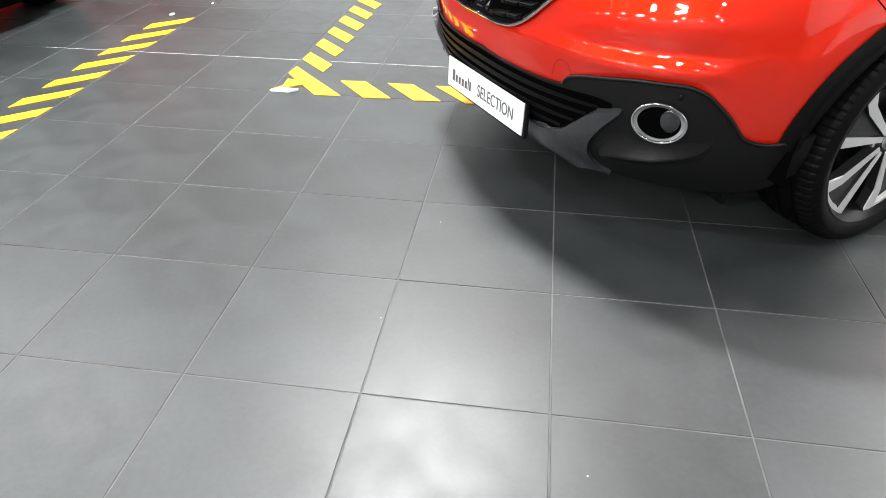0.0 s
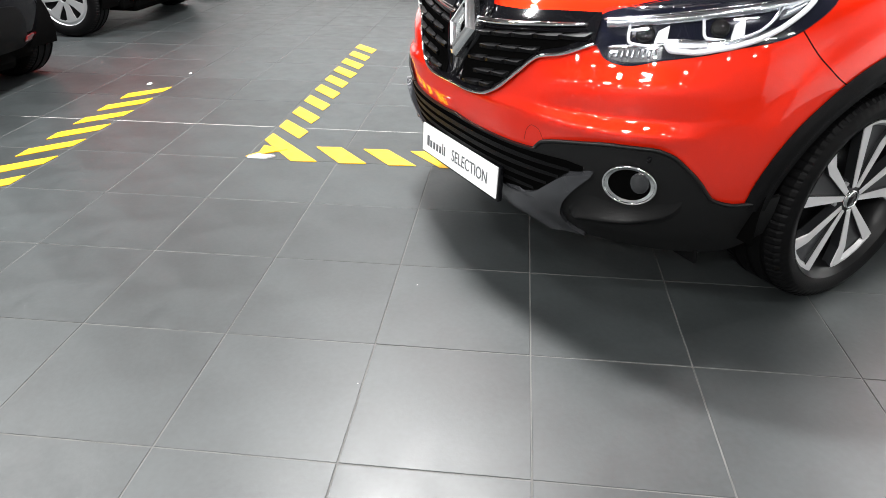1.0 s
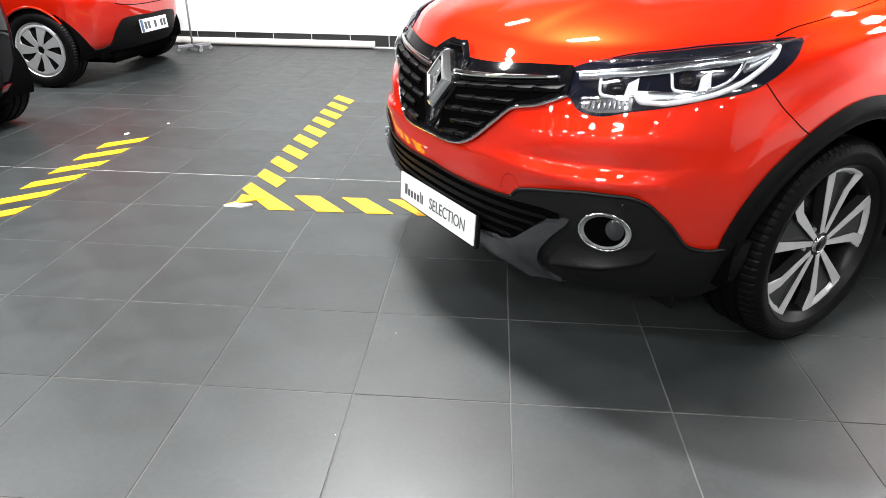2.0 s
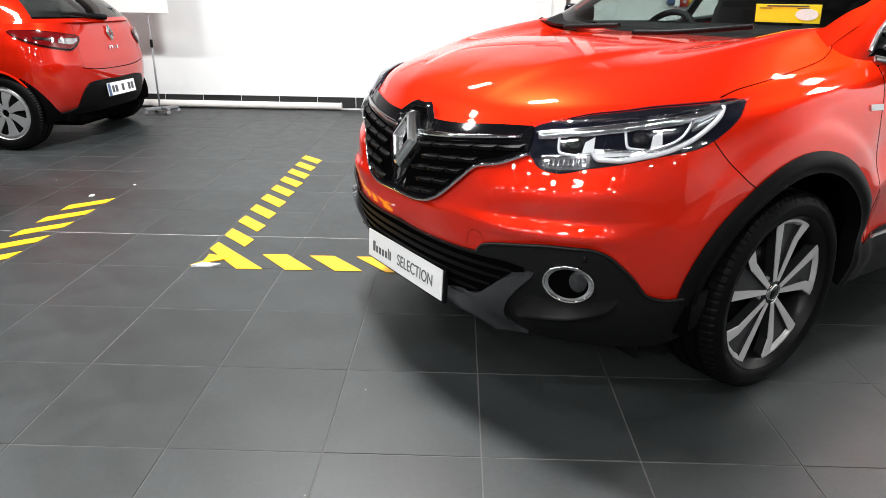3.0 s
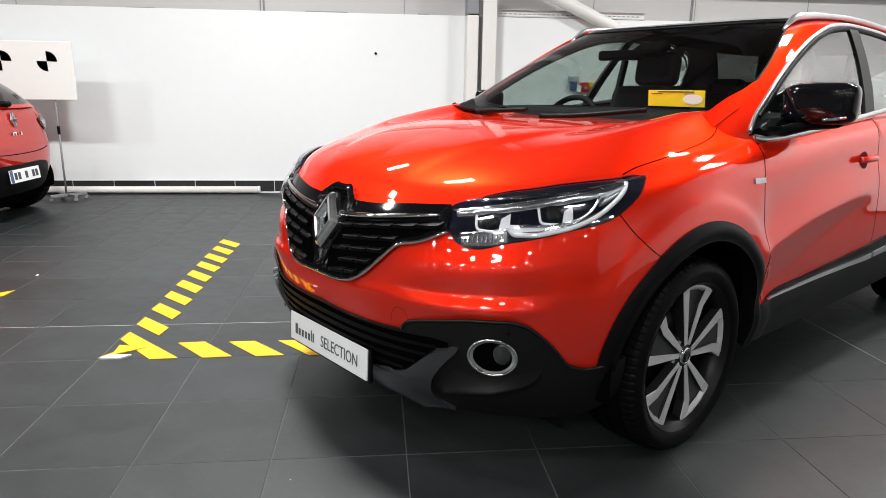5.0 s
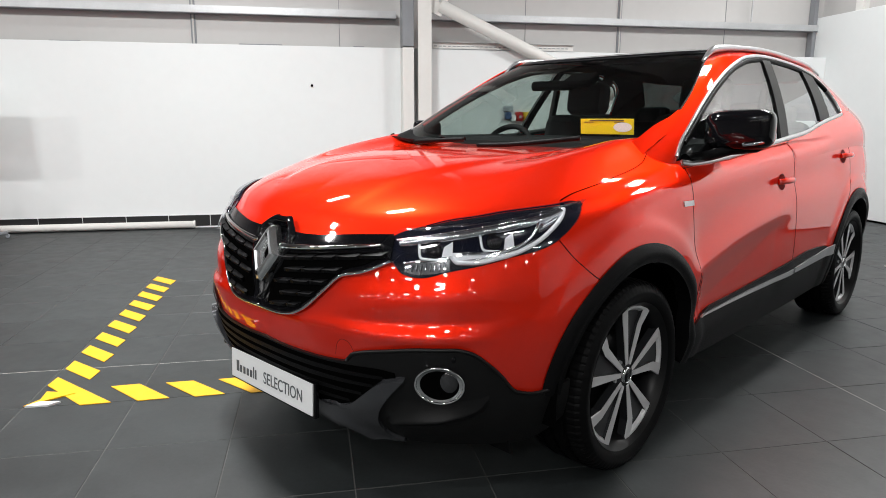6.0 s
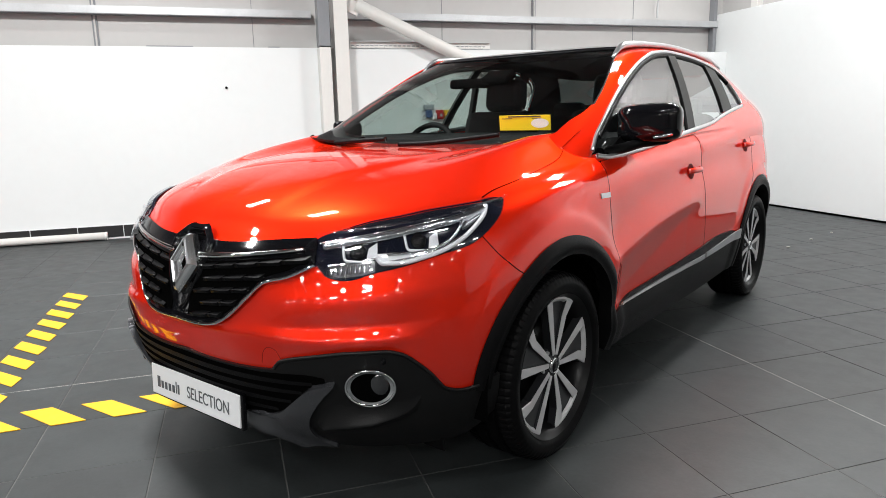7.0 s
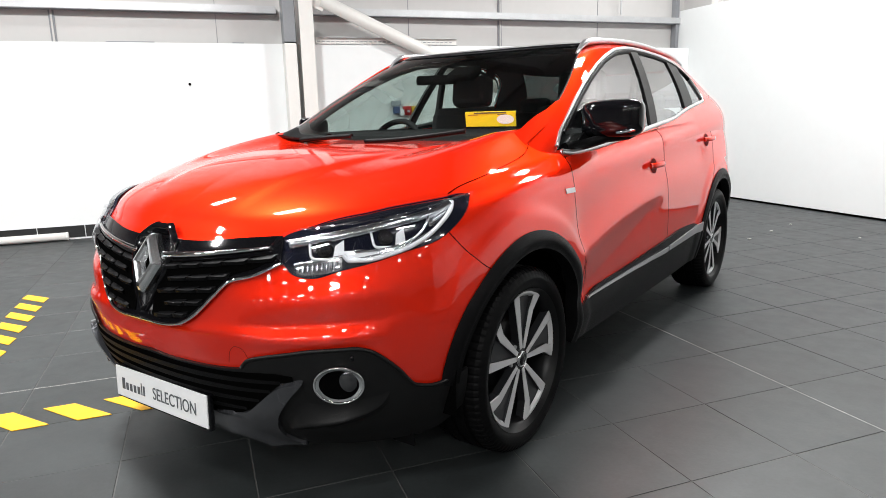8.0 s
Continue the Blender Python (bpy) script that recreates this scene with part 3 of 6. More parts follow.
def roof_panel(S, mat, parent, name="roof", inset=0.0, lift=0.0, label="", crown=0.035):
    """The roof: rings from the top of the cabin to its middle."""
    a = np.linspace(0, 2, 160)
    k = np.linspace(1, 0, 16)
    E = S.cabin(a, np.ones_like(a))
    mid = np.array([(E[0, 0] + E[-1, 0]) / 2, 0])
    verts, faces = [], []
    for sd in (1, -1):
        G = np.empty((len(a), len(k), 3))
        kk = k[None, :] * (1 - inset)
        G[..., 0] = mid[0] + (E[:, None, 0] - mid[0]) * kk
        G[..., 1] = E[:, None, 1] * kk
        z_edge = S.green["roof"] + curve(G[..., 0], *S.green["crown"])
        G[..., 2] = z_edge + crown * (1 - kk**2) ** 0.8 + lift
        vv, ff = sheet(local(G, sd))
        off = len(verts)
        verts.extend(vv)
        faces += [tuple(off + i for i in (f[::-1] if sd == -1 else f)) for f in ff]
    return mesh_object(name, verts, faces, mat, parent, label)


# ---- wheels ----
def arm_mesh(bm, line, widths, y, depth, turn):
    """A tapering spoke arm along a line of (radius, degrees), its face at y, extruded inwards."""
    pts = [Vector((r * math.sin(radians(a + turn)), 0, r * math.cos(radians(a + turn)))) for r, a in line]
    left, right = [], []
    for i, p in enumerate(pts):
        d = (pts[min(i + 1, len(pts) - 1)] - pts[max(i - 1, 0)]).normalized()
        s = Vector((d.z, 0, -d.x)) * widths[i] / 2
        left.append(p - s)
        right.append(p + s)
    ring = []
    for k, yy in enumerate((y, y + depth)):
        ring.append([bm.verts.new((q.x * (1 - 0.04 * k), yy, q.z * (1 - 0.04 * k))) for q in left + right[::-1]])
    n = len(pts)
    for i in range(n - 1):
        bm.faces.new((ring[0][i], ring[0][i + 1], ring[0][2 * n - 2 - i], ring[0][2 * n - 1 - i]))
    m = 2 * n
    for i in range(m):
        j = (i + 1) % m
        bm.faces.new((ring[0][j], ring[0][i], ring[1][i], ring[1][j]))


def tyre_mesh(radius, rim, half):
    prof = [(-half + 0.02, rim - 0.004), (-half + 0.002, rim + 0.012), (-half - 0.006, rim + 0.04), (-half - 0.004, radius - 0.035), (-half + 0.006, radius - 0.014), (-half + 0.018, radius - 0.005)]
    for c in (-0.055, 0.0, 0.055):
        prof += [(c - 0.009, radius), (c - 0.007, radius - 0.008), (c + 0.007, radius - 0.008), (c + 0.009, radius)]
    prof += [(-d, r) for d, r in prof[5::-1]]
    n, sides = len(prof), 320
    verts, faces = [], []
    for i in range(sides):
        c, s = math.cos(2 * math.pi * i / sides), math.sin(2 * math.pi * i / sides)
        for k, (d, r) in enumerate(prof):
            rr = r - (0.0035 if i % 4 == 0 and (3 < k < 7 or n - 8 < k < n - 4) else 0)
            verts.append((rr * c, d, rr * s))
    for i in range(sides):
        j = (i + 1) % sides
        faces += [(i * n + k, i * n + k + 1, j * n + k + 1, j * n + k) for k in range(n - 1)]
    flat = [3 < k < n - 5 for i in range(sides) for k in range(n - 1)]
    return verts, faces, flat


def wheel(parent, at, side, spin, radius=0.343, rim=0.252, half=0.112, cover=False):
    """A wheel whose outer face looks to -y; turned round for the far flank."""
    hub = new("wheel")
    hub.parent = parent
    hub.matrix_basis = pose(*at, 0, 0, 0 if side == 1 else 180)
    v, f, flat = tyre_mesh(radius, rim, half)
    tyre = mesh_object("tyre", v, f, M_RUBBER, hub, "black rubber tyre with grooved tread")
    tyre.data.polygons.foreach_set("use_smooth", [not q for q in flat])
    v, f = lathe([(half - 0.02, rim), (half - 0.03, rim - 0.02), (-half + 0.045, rim - 0.022), (-half + 0.022, rim - 0.008), (-half + 0.010, rim + 0.001), (-half + 0.004, rim + 0.006)], 72)
    mesh_object("rim", v, f, M_STEELRIM if cover else M_BARREL, hub)
    y = -half + 0.024
    if cover:
        v, f = lathe([(y + 0.002, 0.0), (y, 0.05), (y - 0.008, 0.12), (y - 0.002, rim - 0.03), (y + 0.006, rim - 0.004)], 60)
        mesh_object("backplate", v, f, M_PLASTIC, hub)
        for i in range(7):
            bm = bmesh.new()
            arm_mesh(bm, [(0.03, 0), (0.10, 0), (0.17, 3), (rim - 0.006, 6)], [0.035, 0.055, 0.085, 0.15], y - 0.014, 0.014, spin + i * 360 / 7)
            part("spoke", bm, M_STEELRIM, hub)
        v, f = lathe([(y - 0.016, rim - 0.03), (y - 0.018, rim - 0.016), (y - 0.006, rim)], 60)
        mesh_object("ring", v, f, M_STEELRIM, hub)
    else:
        v, f = lathe([(0.0, 0.05), (-0.004, 0.155), (0.012, 0.155)], 48)
        mesh_object("brake_disc", v, f, M_BARREL, hub)
        v, f = lathe([(0.02, 0.0), (0.02, rim - 0.02)], 48)
        mesh_object("shield", v, f, M_DARK, hub)
        v, f = lathe([(y - 0.003, rim - 0.005), (y - 0.005, rim - 0.002), (y - 0.003, rim + 0.002)], 96)
        mesh_object("rim_edge", v, f, M_ALLOY, hub, "bright machined rim edge")
        for i in range(5):
            a = spin + i * 72
            bm = bmesh.new()
            arm_mesh(bm, [(0.040, -13), (rim - 0.006, -17.5)], [0.016, 0.036], y, 0.003, a)
            part("spoke_face", bm, M_ALLOY, hub, "machined silver spoke face")
            bm = bmesh.new()
            arm_mesh(bm, [(0.040, -13), (rim - 0.006, -17.5)], [0.016, 0.036], y + 0.0035, 0.03, a)
            part("spoke", bm, M_ALLOYDARK, hub, "dark grey spoke")
            bm = bmesh.new()
            arm_mesh(bm, [(0.040, 13), (0.185, 13.5), (rim - 0.006, 19)], [0.016, 0.031, 0.044], y, 0.003, a)
            part("spoke_face", bm, M_ALLOY, hub, "machined silver spoke face")
            bm = bmesh.new()
            arm_mesh(bm, [(0.040, 13), (0.185, 13.5), (rim - 0.006, 19)], [0.016, 0.031, 0.044], y + 0.0035, 0.03, a)
            part("spoke", bm, M_ALLOYDARK, hub, "dark grey spoke")
            bm = bmesh.new()
            arm_mesh(bm, [(0.03, 0), (0.10, -1), (0.17, 0), (rim - 0.008, 0.5)], [0.02, 0.036, 0.085, 0.150], y + 0.014, 0.02, a)
            part("spoke_web", bm, M_WEB, hub, "dark grey concave spoke web")
            bm = bmesh.new()
            arm_mesh(bm, [(rim - 0.012, -19), (rim - 0.012, -6), (rim - 0.012, 6), (rim - 0.012, 20)], [0.008] * 4, y - 0.001, 0.012, a)
            part("spoke_bridge", bm, M_ALLOY, hub)
            b = radians(a + 36)
            part("wheel_nut", rod((0.052 * math.sin(b), y + 0.012, 0.052 * math.cos(b)), (0.052 * math.sin(b), y + 0.03, 0.052 * math.cos(b)), 0.010, sides=6), M_GALV, hub)
        v, f = lathe([(y + 0.04, 0.066), (y + 0.020, 0.062), (y + 0.008, 0.040), (y + 0.005, 0.030)], 40)
        mesh_object("hub_ring", v, f, M_ALLOYDARK, hub)
        v, f = lathe([(y - 0.004, 0.0), (y - 0.004, 0.022), (y + 0.004, 0.028)], 32)
        mesh_object("hub_cap", v, f, M_GLOSSBLACK, hub)
        v, f = lathe([(y - 0.002, 0.024), (y - 0.006, 0.026), (y + 0.004, 0.029)], 32)
        mesh_object("hub_cap_ring", v, f, M_CHROME, hub)
    return hub


ARCH = 0.405
body_shell(SUV, "body", M_PAINT, CAR, "glossy orange-red metallic paint", (0, SUV.base), ARCH + 0.022, cut=lambda c: c[2] < 0.272 and 0.30 < c[0] < 2.35)

# windows: outline in u and z on the side of the cabin
DLO_LOW = ([0.445, 0.53, 0.785, 1.045, 1.48, 1.88, 2.03, 2.23, 2.57], [1.05, 1.039, 1.052, 1.073, 1.112, 1.150, 1.176, 1.205, 1.243])
DLO_TOP = ([0.445, 0.52, 0.594, 0.785, 1.02, 1.295, 1.46, 1.70, 1.977, 2.35, 2.50, 2.545, 2.57], [1.055, 1.116, 1.160, 1.266, 1.374, 1.470, 1.505, 1.523, 1.513, 1.470, 1.40, 1.32, 1.245])


def roof_z(u):
    return SUV.green["roof"] + curve(u, *SUV.green["crown"])


def on_cabin(u, z, inset=0.0):
    """The point of the side of the cabin at u and z."""
    u, z = np.broadcast_arrays(np.asarray(u, float), np.asarray(z, float))
    zb = curve(u, *SUV.green["belt"])
    h = np.clip((z - zb) / (roof_z(u) - zb), -0.05, 1)
    P = SUV.cabin(SUV.cabin_a(u, h), h)
    P[..., 1] -= inset
    P[..., 2] = z
    return P


def in_outline(u, z, grow=0.0):
    lo, up = curve(u, *DLO_LOW), curve(u, *DLO_TOP)
    return (u > 0.445 - grow) & (u < 2.57 + grow) & (z > lo - grow) & (z < up + grow)


def pillar_gap(u, z, grow=0.0):
    b = (u > 1.50 + 0.36 * (z - 1.11) - grow) & (u < 1.555 + 0.41 * (z - 1.11) + grow)
    c = (u > 2.13 + 0.34 * (z - 1.19) - grow) & (u < 2.285 + 0.22 * (z - 1.21) + grow)
    return b | c


def screen_edge(h):
    return curve(h, [0, 0.12, 0.19, 0.26, 0.36, 0.6, 0.73, 0.85, 0.95, 1], [0.46, 0.475, 0.510, 0.550, 0.553, 0.573, 0.567, 0.555, 0.569, 0.60])


def suv_windows(a, h):
    P = SUV.cabin(a, h)
    u, z = P[..., 0], P[..., 2]
    screen = (a < screen_edge(h)) & (h < 0.965)
    back = (a > 1.35) & (h > 0.22) & (h < 0.9) & (a < 2.01)
    flat = (a > 0.61) & (a < 1.45)
    return screen | back | (flat & in_outline(u, z) & ~pillar_gap(u, z))


cabin_shell(SUV, M_PAINT, CAR, suv_windows, na=640, nh=70)
roof_panel(SUV, M_GLOSSBLACK, CAR, "roof", label="gloss black panoramic glass roof")
roof_panel(SUV, M_LINING, CAR, "head_lining", inset=0.02, lift=-0.05)


def side_panes():
    """One pane a window, just inside the frame."""
    for name, lo, hi, mat in (("front_side_window", 0.445, 1.72, M_SIDEGLASS), ("rear_side_window", 1.50, 2.30, M_SIDEGLASS), ("quarter_window", 2.20, 2.57, M_SIDEGLASS)):
        us = np.linspace(lo - 0.01, hi + 0.01, 60)
        zs = np.linspace(0, 1, 30)
        L, T = curve(us, *DLO_LOW) - 0.012, curve(us, *DLO_TOP) + 0.012
        U = np.repeat(us[:, None], 30, 1)
        Z = L[:, None] + (T - L)[:, None] * zs[None]
        P = on_cabin(U, Z, 0.006)
        uc, zc = (U[1:, 1:] + U[:-1, :-1]) / 2, (Z[1:, 1:] + Z[:-1, :-1]) / 2
        if name == "front_side_window":
            keep = uc < 1.515 + 0.37 * (zc - 1.11)
        elif name == "rear_side_window":
            keep = (uc > 1.54 + 0.41 * (zc - 1.11)) & (uc < 2.15 + 0.34 * (zc - 1.19))
        else:
            keep = uc > 2.27 + 0.22 * (zc - 1.21)
        idx = np.arange(60 * 30).reshape(60, 30)
        faces = [(idx[i, j], idx[i + 1, j], idx[i + 1, j + 1], idx[i, j + 1]) for i in range(59) for j in range(29) if keep[i, j]]
        for sd in (1, -1):
            ob = mesh_object(name, local(P, sd).reshape(-1, 3), faces if sd == 1 else [q[::-1] for q in faces], mat, CAR)
            ob.visible_shadow = False


side_panes()


for sd in (1, -1):
    low_u = np.linspace(0.465, 2.565, 90)
    v, f = tube(local(on_cabin(low_u, curve(low_u, *DLO_LOW) - 0.002, -0.004), sd), 0.011, 8, flat=0.6)
    mesh_object("window_trim", v, f, M_SATIN, CAR, "satin silver trim below the side windows")
    top_u = np.linspace(0.45, 2.568, 140)
    v, f = tube(local(on_cabin(top_u, curve(top_u, *DLO_TOP) + (0.004 if sd == 1 else 0.016), -0.003), sd), 0.010, 8, flat=0.7)
    mesh_object("window_trim", v, f, M_SATIN, CAR, "satin silver trim round the side windows")
    v, f = tube(local(on_cabin(top_u[6:-4], curve(top_u[6:-4], *DLO_TOP) - 0.014, -0.001), sd), 0.011, 8, flat=0.5)
    mesh_object("window_seal", v, f, M_PLASTIC, CAR)
    for lo_u, hi_u, za, zb, sl in ((1.475, 1.555, 1.105, 1.525, 0.42), (2.13, 2.285, 1.205, 1.475, 0.28)):
        s, w = np.linspace(0, 1, 24), np.linspace(0, 1, 6)
        Z = za + (zb - za) * s
        if sd == -1 and lo_u < 2:
            lo_u = 1.50
        U = lo_u - 0.010 + (hi_u - lo_u + 0.022) * w[:, None] + sl * (Z[None] - za)
        v, f = slab(on_cabin(U, np.repeat(Z[None], 6, 0), -0.004), 0.012)
        mesh_object("pillar_trim", local(v, sd), f if sd == 1 else [q[::-1] for q in f], M_PILLAR, CAR, "satin black pillar trim")

# windscreen and rear window
for name, a0, a1, h0, h1, mat in (("windscreen", 0.0, None, 0.0, 0.975, M_GLASS), ("rear_window", 1.33, 2.0, 0.2, 0.92, M_REARGLASS)):
    h = np.linspace(h0, h1, 40)
    edge = screen_edge(h) + 0.012 if a1 is None else np.full(40, a1)
    s = np.linspace(0, 1, 40)
    A = a0 + (edge[None] - a0) * s[:, None]
    P = SUV.cabin(A, np.repeat(h[None], 40, 0))
    P[..., 0] += 0.006 if a1 is None else -0.006
    Q = P if a1 is None else P[::-1]
    M = Q[::-1].copy()
    M[..., 1] *= -1
    v, f = sheet(np.concatenate([M[:-1], Q], 0))
    ob = mesh_object(name, local(v, 1), f, mat, CAR)
    ob.visible_shadow = False
h = np.linspace(0.0, 0.97, 50)
for sd in (1, -1):
    P = SUV.cabin(screen_edge(h), h)
    v, f = tube(local(P, sd), 0.0045, 8)
    mesh_object("windscreen_seal", v, f, M_PLASTIC, CAR)
P = SUV.cabin(screen_edge(h) + 0.045, h)
v, f = tube(local(P, -1), 0.014, 10)
mesh_object("pillar_edge", v, f, M_PAINT, CAR)
A = np.linspace(0, 1, 30)
P = SUV.cabin(A * 0.60, np.full(30, 0.970))
full = np.concatenate([P[::-1] * [1, -1, 1], P[1:]])
v, f = tube(local(full), 0.003, 8)
mesh_object("windscreen_seal", v, f, M_PLASTIC, CAR)
h = np.linspace(0.965, 1.0, 5)
A = np.linspace(0, 0.605, 20)
P = SUV.cabin(np.repeat(A[:, None], 5, 1), np.repeat(h[None], 20, 0))
P[..., 0] -= 0.004
whole("screen_header", P, 0.01, M_GLOSSBLACK, CAR, "gloss black band above the windscreen")

# painted corner between the bonnet and the foot of the near pillar
h = np.linspace(0.10, 0.42, 40)
inner_a = curve(h, [0.10, 0.18, 0.234, 0.27, 0.318, 0.363, 0.42], [0.28, 0.34, 0.405, 0.425, 0.458, 0.514, 0.556])
A = inner_a + (screen_edge(h) + 0.022 - inner_a) * np.linspace(0, 1, 14)[:, None]
P = SUV.cabin(A, np.repeat(h[None], 14, 0))
P[..., 0] -= 0.007
P[..., 2] += 0.005
flank("pillar_foot", P, 0.008, M_PAINT, CAR, "", (1,))

# black cowl corner at the foot of the far pillar
t = np.linspace(0, 1, 24)
kk = [0, 0.35, 0.65, 1]
front = np.stack([curve(t, kk, q) for q in ([0.245, 0.200, 0.185, 0.195], [0.650, 0.56, 0.44, 0.26], [1.108, 1.106, 1.094, 1.092])], -1)
back = np.stack([curve(t, kk, q) for q in ([0.30, 0.46, 0.36, 0.24], [0.655, 0.640, 0.52, 0.26], [1.112, 1.160, 1.126, 1.106])], -1)
w = np.linspace(0, 1, 8)[None, :, None]
G = front[:, None] * (1 - w) + back[:, None] * w
G[..., 2] += 0.006 + 0.008 * np.sin(math.pi * w[..., 0])
v, f = slab(G, 0.012)
mesh_object("cowl_corner", local(v, -1), f, M_PLASTIC, CAR, "black plastic cowl corner at the pillar foot")

# dark lining of the pillars
def pillar_lining():
    a, h = np.linspace(0, 2, 420), np.linspace(0, 0.99, 48)
    A, Hh = np.meshgrid(a, h, indexing="ij")
    P = SUV.cabin(A, Hh)
    mid = SUV.green["mid"]
    P[..., 1] *= 0.972
    P[..., 0] = mid + (P[..., 0] - mid) * 0.982
    am, hm = (A[1:, 1:] + A[:-1, :-1]) / 2, (Hh[1:, 1:] + Hh[:-1, :-1]) / 2
    Q = SUV.cabin(am, hm)
    u, z = Q[..., 0], Q[..., 2]
    open_ = (am < screen_edge(hm) + 0.01) | ((am > 1.35) & (hm > 0.22) & (hm < 0.9)) | ((am > 0.55) & (am < 1.45) & in_outline(u, z, 0.008) & ~pillar_gap(u, z, 0.006))
    verts, faces = [], []
    for sd in (1, -1):
        off = len(verts)
        verts.extend(local(P, sd).reshape(-1, 3))
        for i, j in np.argwhere(~open_):
            q = [off + i * 48 + j, off + (i + 1) * 48 + j, off + (i + 1) * 48 + j + 1, off + i * 48 + j + 1]
            faces.append(q if sd == -1 else q[::-1])
    mesh_object("pillar_lining", verts, faces, M_LINING, CAR)


pillar_lining()

# smooth shoulder of the rear quarter between body side and window line
for sd in (1, -1):
    us = np.linspace(1.562, 3.36, 100)
    ps = np.linspace(SUV.pf + 1.0, SUV.pmax - 0.3, 1400)
    pu = np.interp(us, SUV.at(ps, SUV.top(ps) - 0.09)[:, 0], ps)
    z_up = np.where(us < 2.57, curve(us, *DLO_LOW) - 0.010, 1.233 + 0.05 * np.clip((us - 2.57) / 0.4, 0, 1))
    fade = np.clip((us - 1.562) / 0.65, 0, 1) ** 1.5
    A_, A2 = SUV.at(pu, SUV.top(pu) - 0.09, 0.001), SUV.at(pu, SUV.top(pu) - 0.11, 0.001)
    B_, B2 = on_cabin(us, z_up, -0.001), on_cabin(us, z_up + 0.02, -0.001)
    t = np.linspace(0, 1, 14)[None, :, None]
    reach = (np.linalg.norm(B_ - A_, axis=1) / 3)[:, None]
    C1 = A_ + (A_ - A2) / np.linalg.norm(A_ - A2, axis=1)[:, None] * reach
    C2 = B_ - (B2 - B_) / np.linalg.norm(B2 - B_, axis=1)[:, None] * reach
    G = (1 - t) ** 3 * A_[:, None] + 3 * t * (1 - t) ** 2 * C1[:, None] + 3 * t**2 * (1 - t) * C2[:, None] + t**3 * B_[:, None]
    step = np.linspace(0, 1, 7)[None]
    zt, zb = SUV.top(pu)[:, None], curve(us, *SUV.green["belt"])[:, None]
    low_part = SUV.at(np.repeat(pu[:, None], 7, 1), zt - 0.09 + 0.09 * step, 0.001)
    top_part = on_cabin(np.repeat(us[:, None], 7, 1), zb + (z_up[:, None] - zb) * step, -0.001)
    G = G * fade[:, None, None] + np.concatenate([low_part, top_part], 1) * (1 - fade)[:, None, None]
    G[..., 1] += 0.0008 + 0.006 * np.sin(math.pi * fade)[:, None] * np.sin(math.pi * np.linspace(0.12, 1, 14))[None] + 0.024 * (np.clip((us - 1.9) / 0.9, 0, 1) * np.clip((3.36 - us) / 0.25, 0, 1))[:, None] * np.sin(math.pi * np.linspace(0.0, 1, 14))[None]
    v, f = sheet(local(G, sd))
    mesh_object("rear_shoulder", v, f if sd == 1 else [q[::-1] for q in f], M_PAINT, CAR)

# roof rails
for sd in (1, -1):
    us = np.linspace(1.07, 2.86, 70)
    lift = 0.018 * np.clip(np.minimum((us - 1.08) / 0.24, (2.86 - us) / 0.34), 0, 1) ** 0.6
    pts = np.stack([us, 0.585 - 0.025 * np.maximum((us - 1.6) / 1.2, 0) ** 2, roof_z(us) + lift - 0.008 - 0.045 * np.clip((1.19 - us) / 0.12, 0, 1) ** 1.5], -1)
    v, f = tube(local(pts, sd), [0.006 + 0.011 * min(1, (x - 1.08) / 0.10) - 0.004 * min(1, max(0, (x - 1.2) / 0.3)) - 0.009 * min(1, max(0, (x - 2.62) / 0.24)) for x in us], 10, flat=1.4)
    mesh_object("roof_rail", v, f, M_SATIN, CAR, "satin silver roof rail")

# ---- black lower cladding ----
surf = lambda out: (lambda p, z: SUV.at(p, z, out))
P = lens_shape([0, 0.12, 0.24, 0.41, 0.445, 0.476, 0.57, 0.67, 0.764, 0.814, 0.864, 0.895, 0.946, 1.008, 1.065, 1.13],
               [0.205] * 13 + [0.21, 0.235, 0.285], [0.484, 0.478, 0.478, 0.484, 0.512, 0.522, 0.538, 0.550, 0.551, 0.538, 0.498, 0.466, 0.405, 0.391, 0.399, 0.42], 120, 24, surf(0.009))
whole("bumper_cladding", P, 0.012, M_SATINBLACK, CAR, "black textured plastic lower bumper")
# black sheet on the cladding, its colour stands for shade in the opening
P = lens_shape([0, 0.2, 0.26, 0.33, 0.40, 0.45, 0.52, 0.58], [0.30, 0.305, 0.318, 0.318, 0.338, 0.366, 0.422, 0.452], [0.474, 0.470, 0.470, 0.470, 0.472, 0.474, 0.476, 0.468], 60, 10, surf(0.012))
whole("lower_grille", P, 0.004, M_DARK, CAR, "black sheet for the shaded lower grille opening")
for zc, pe in ((0.345, 0.40), (0.380, 0.455), (0.415, 0.50), (0.447, 0.54)):
    P = lens_shape([0, pe / 2, pe], [zc - 0.009, zc - 0.008, zc - 0.004], [zc + 0.009, zc + 0.009, zc + 0.006], 40, 6, surf(0.013))
    whole("grille_bar", P, 0.014, M_PLASTIC, CAR)
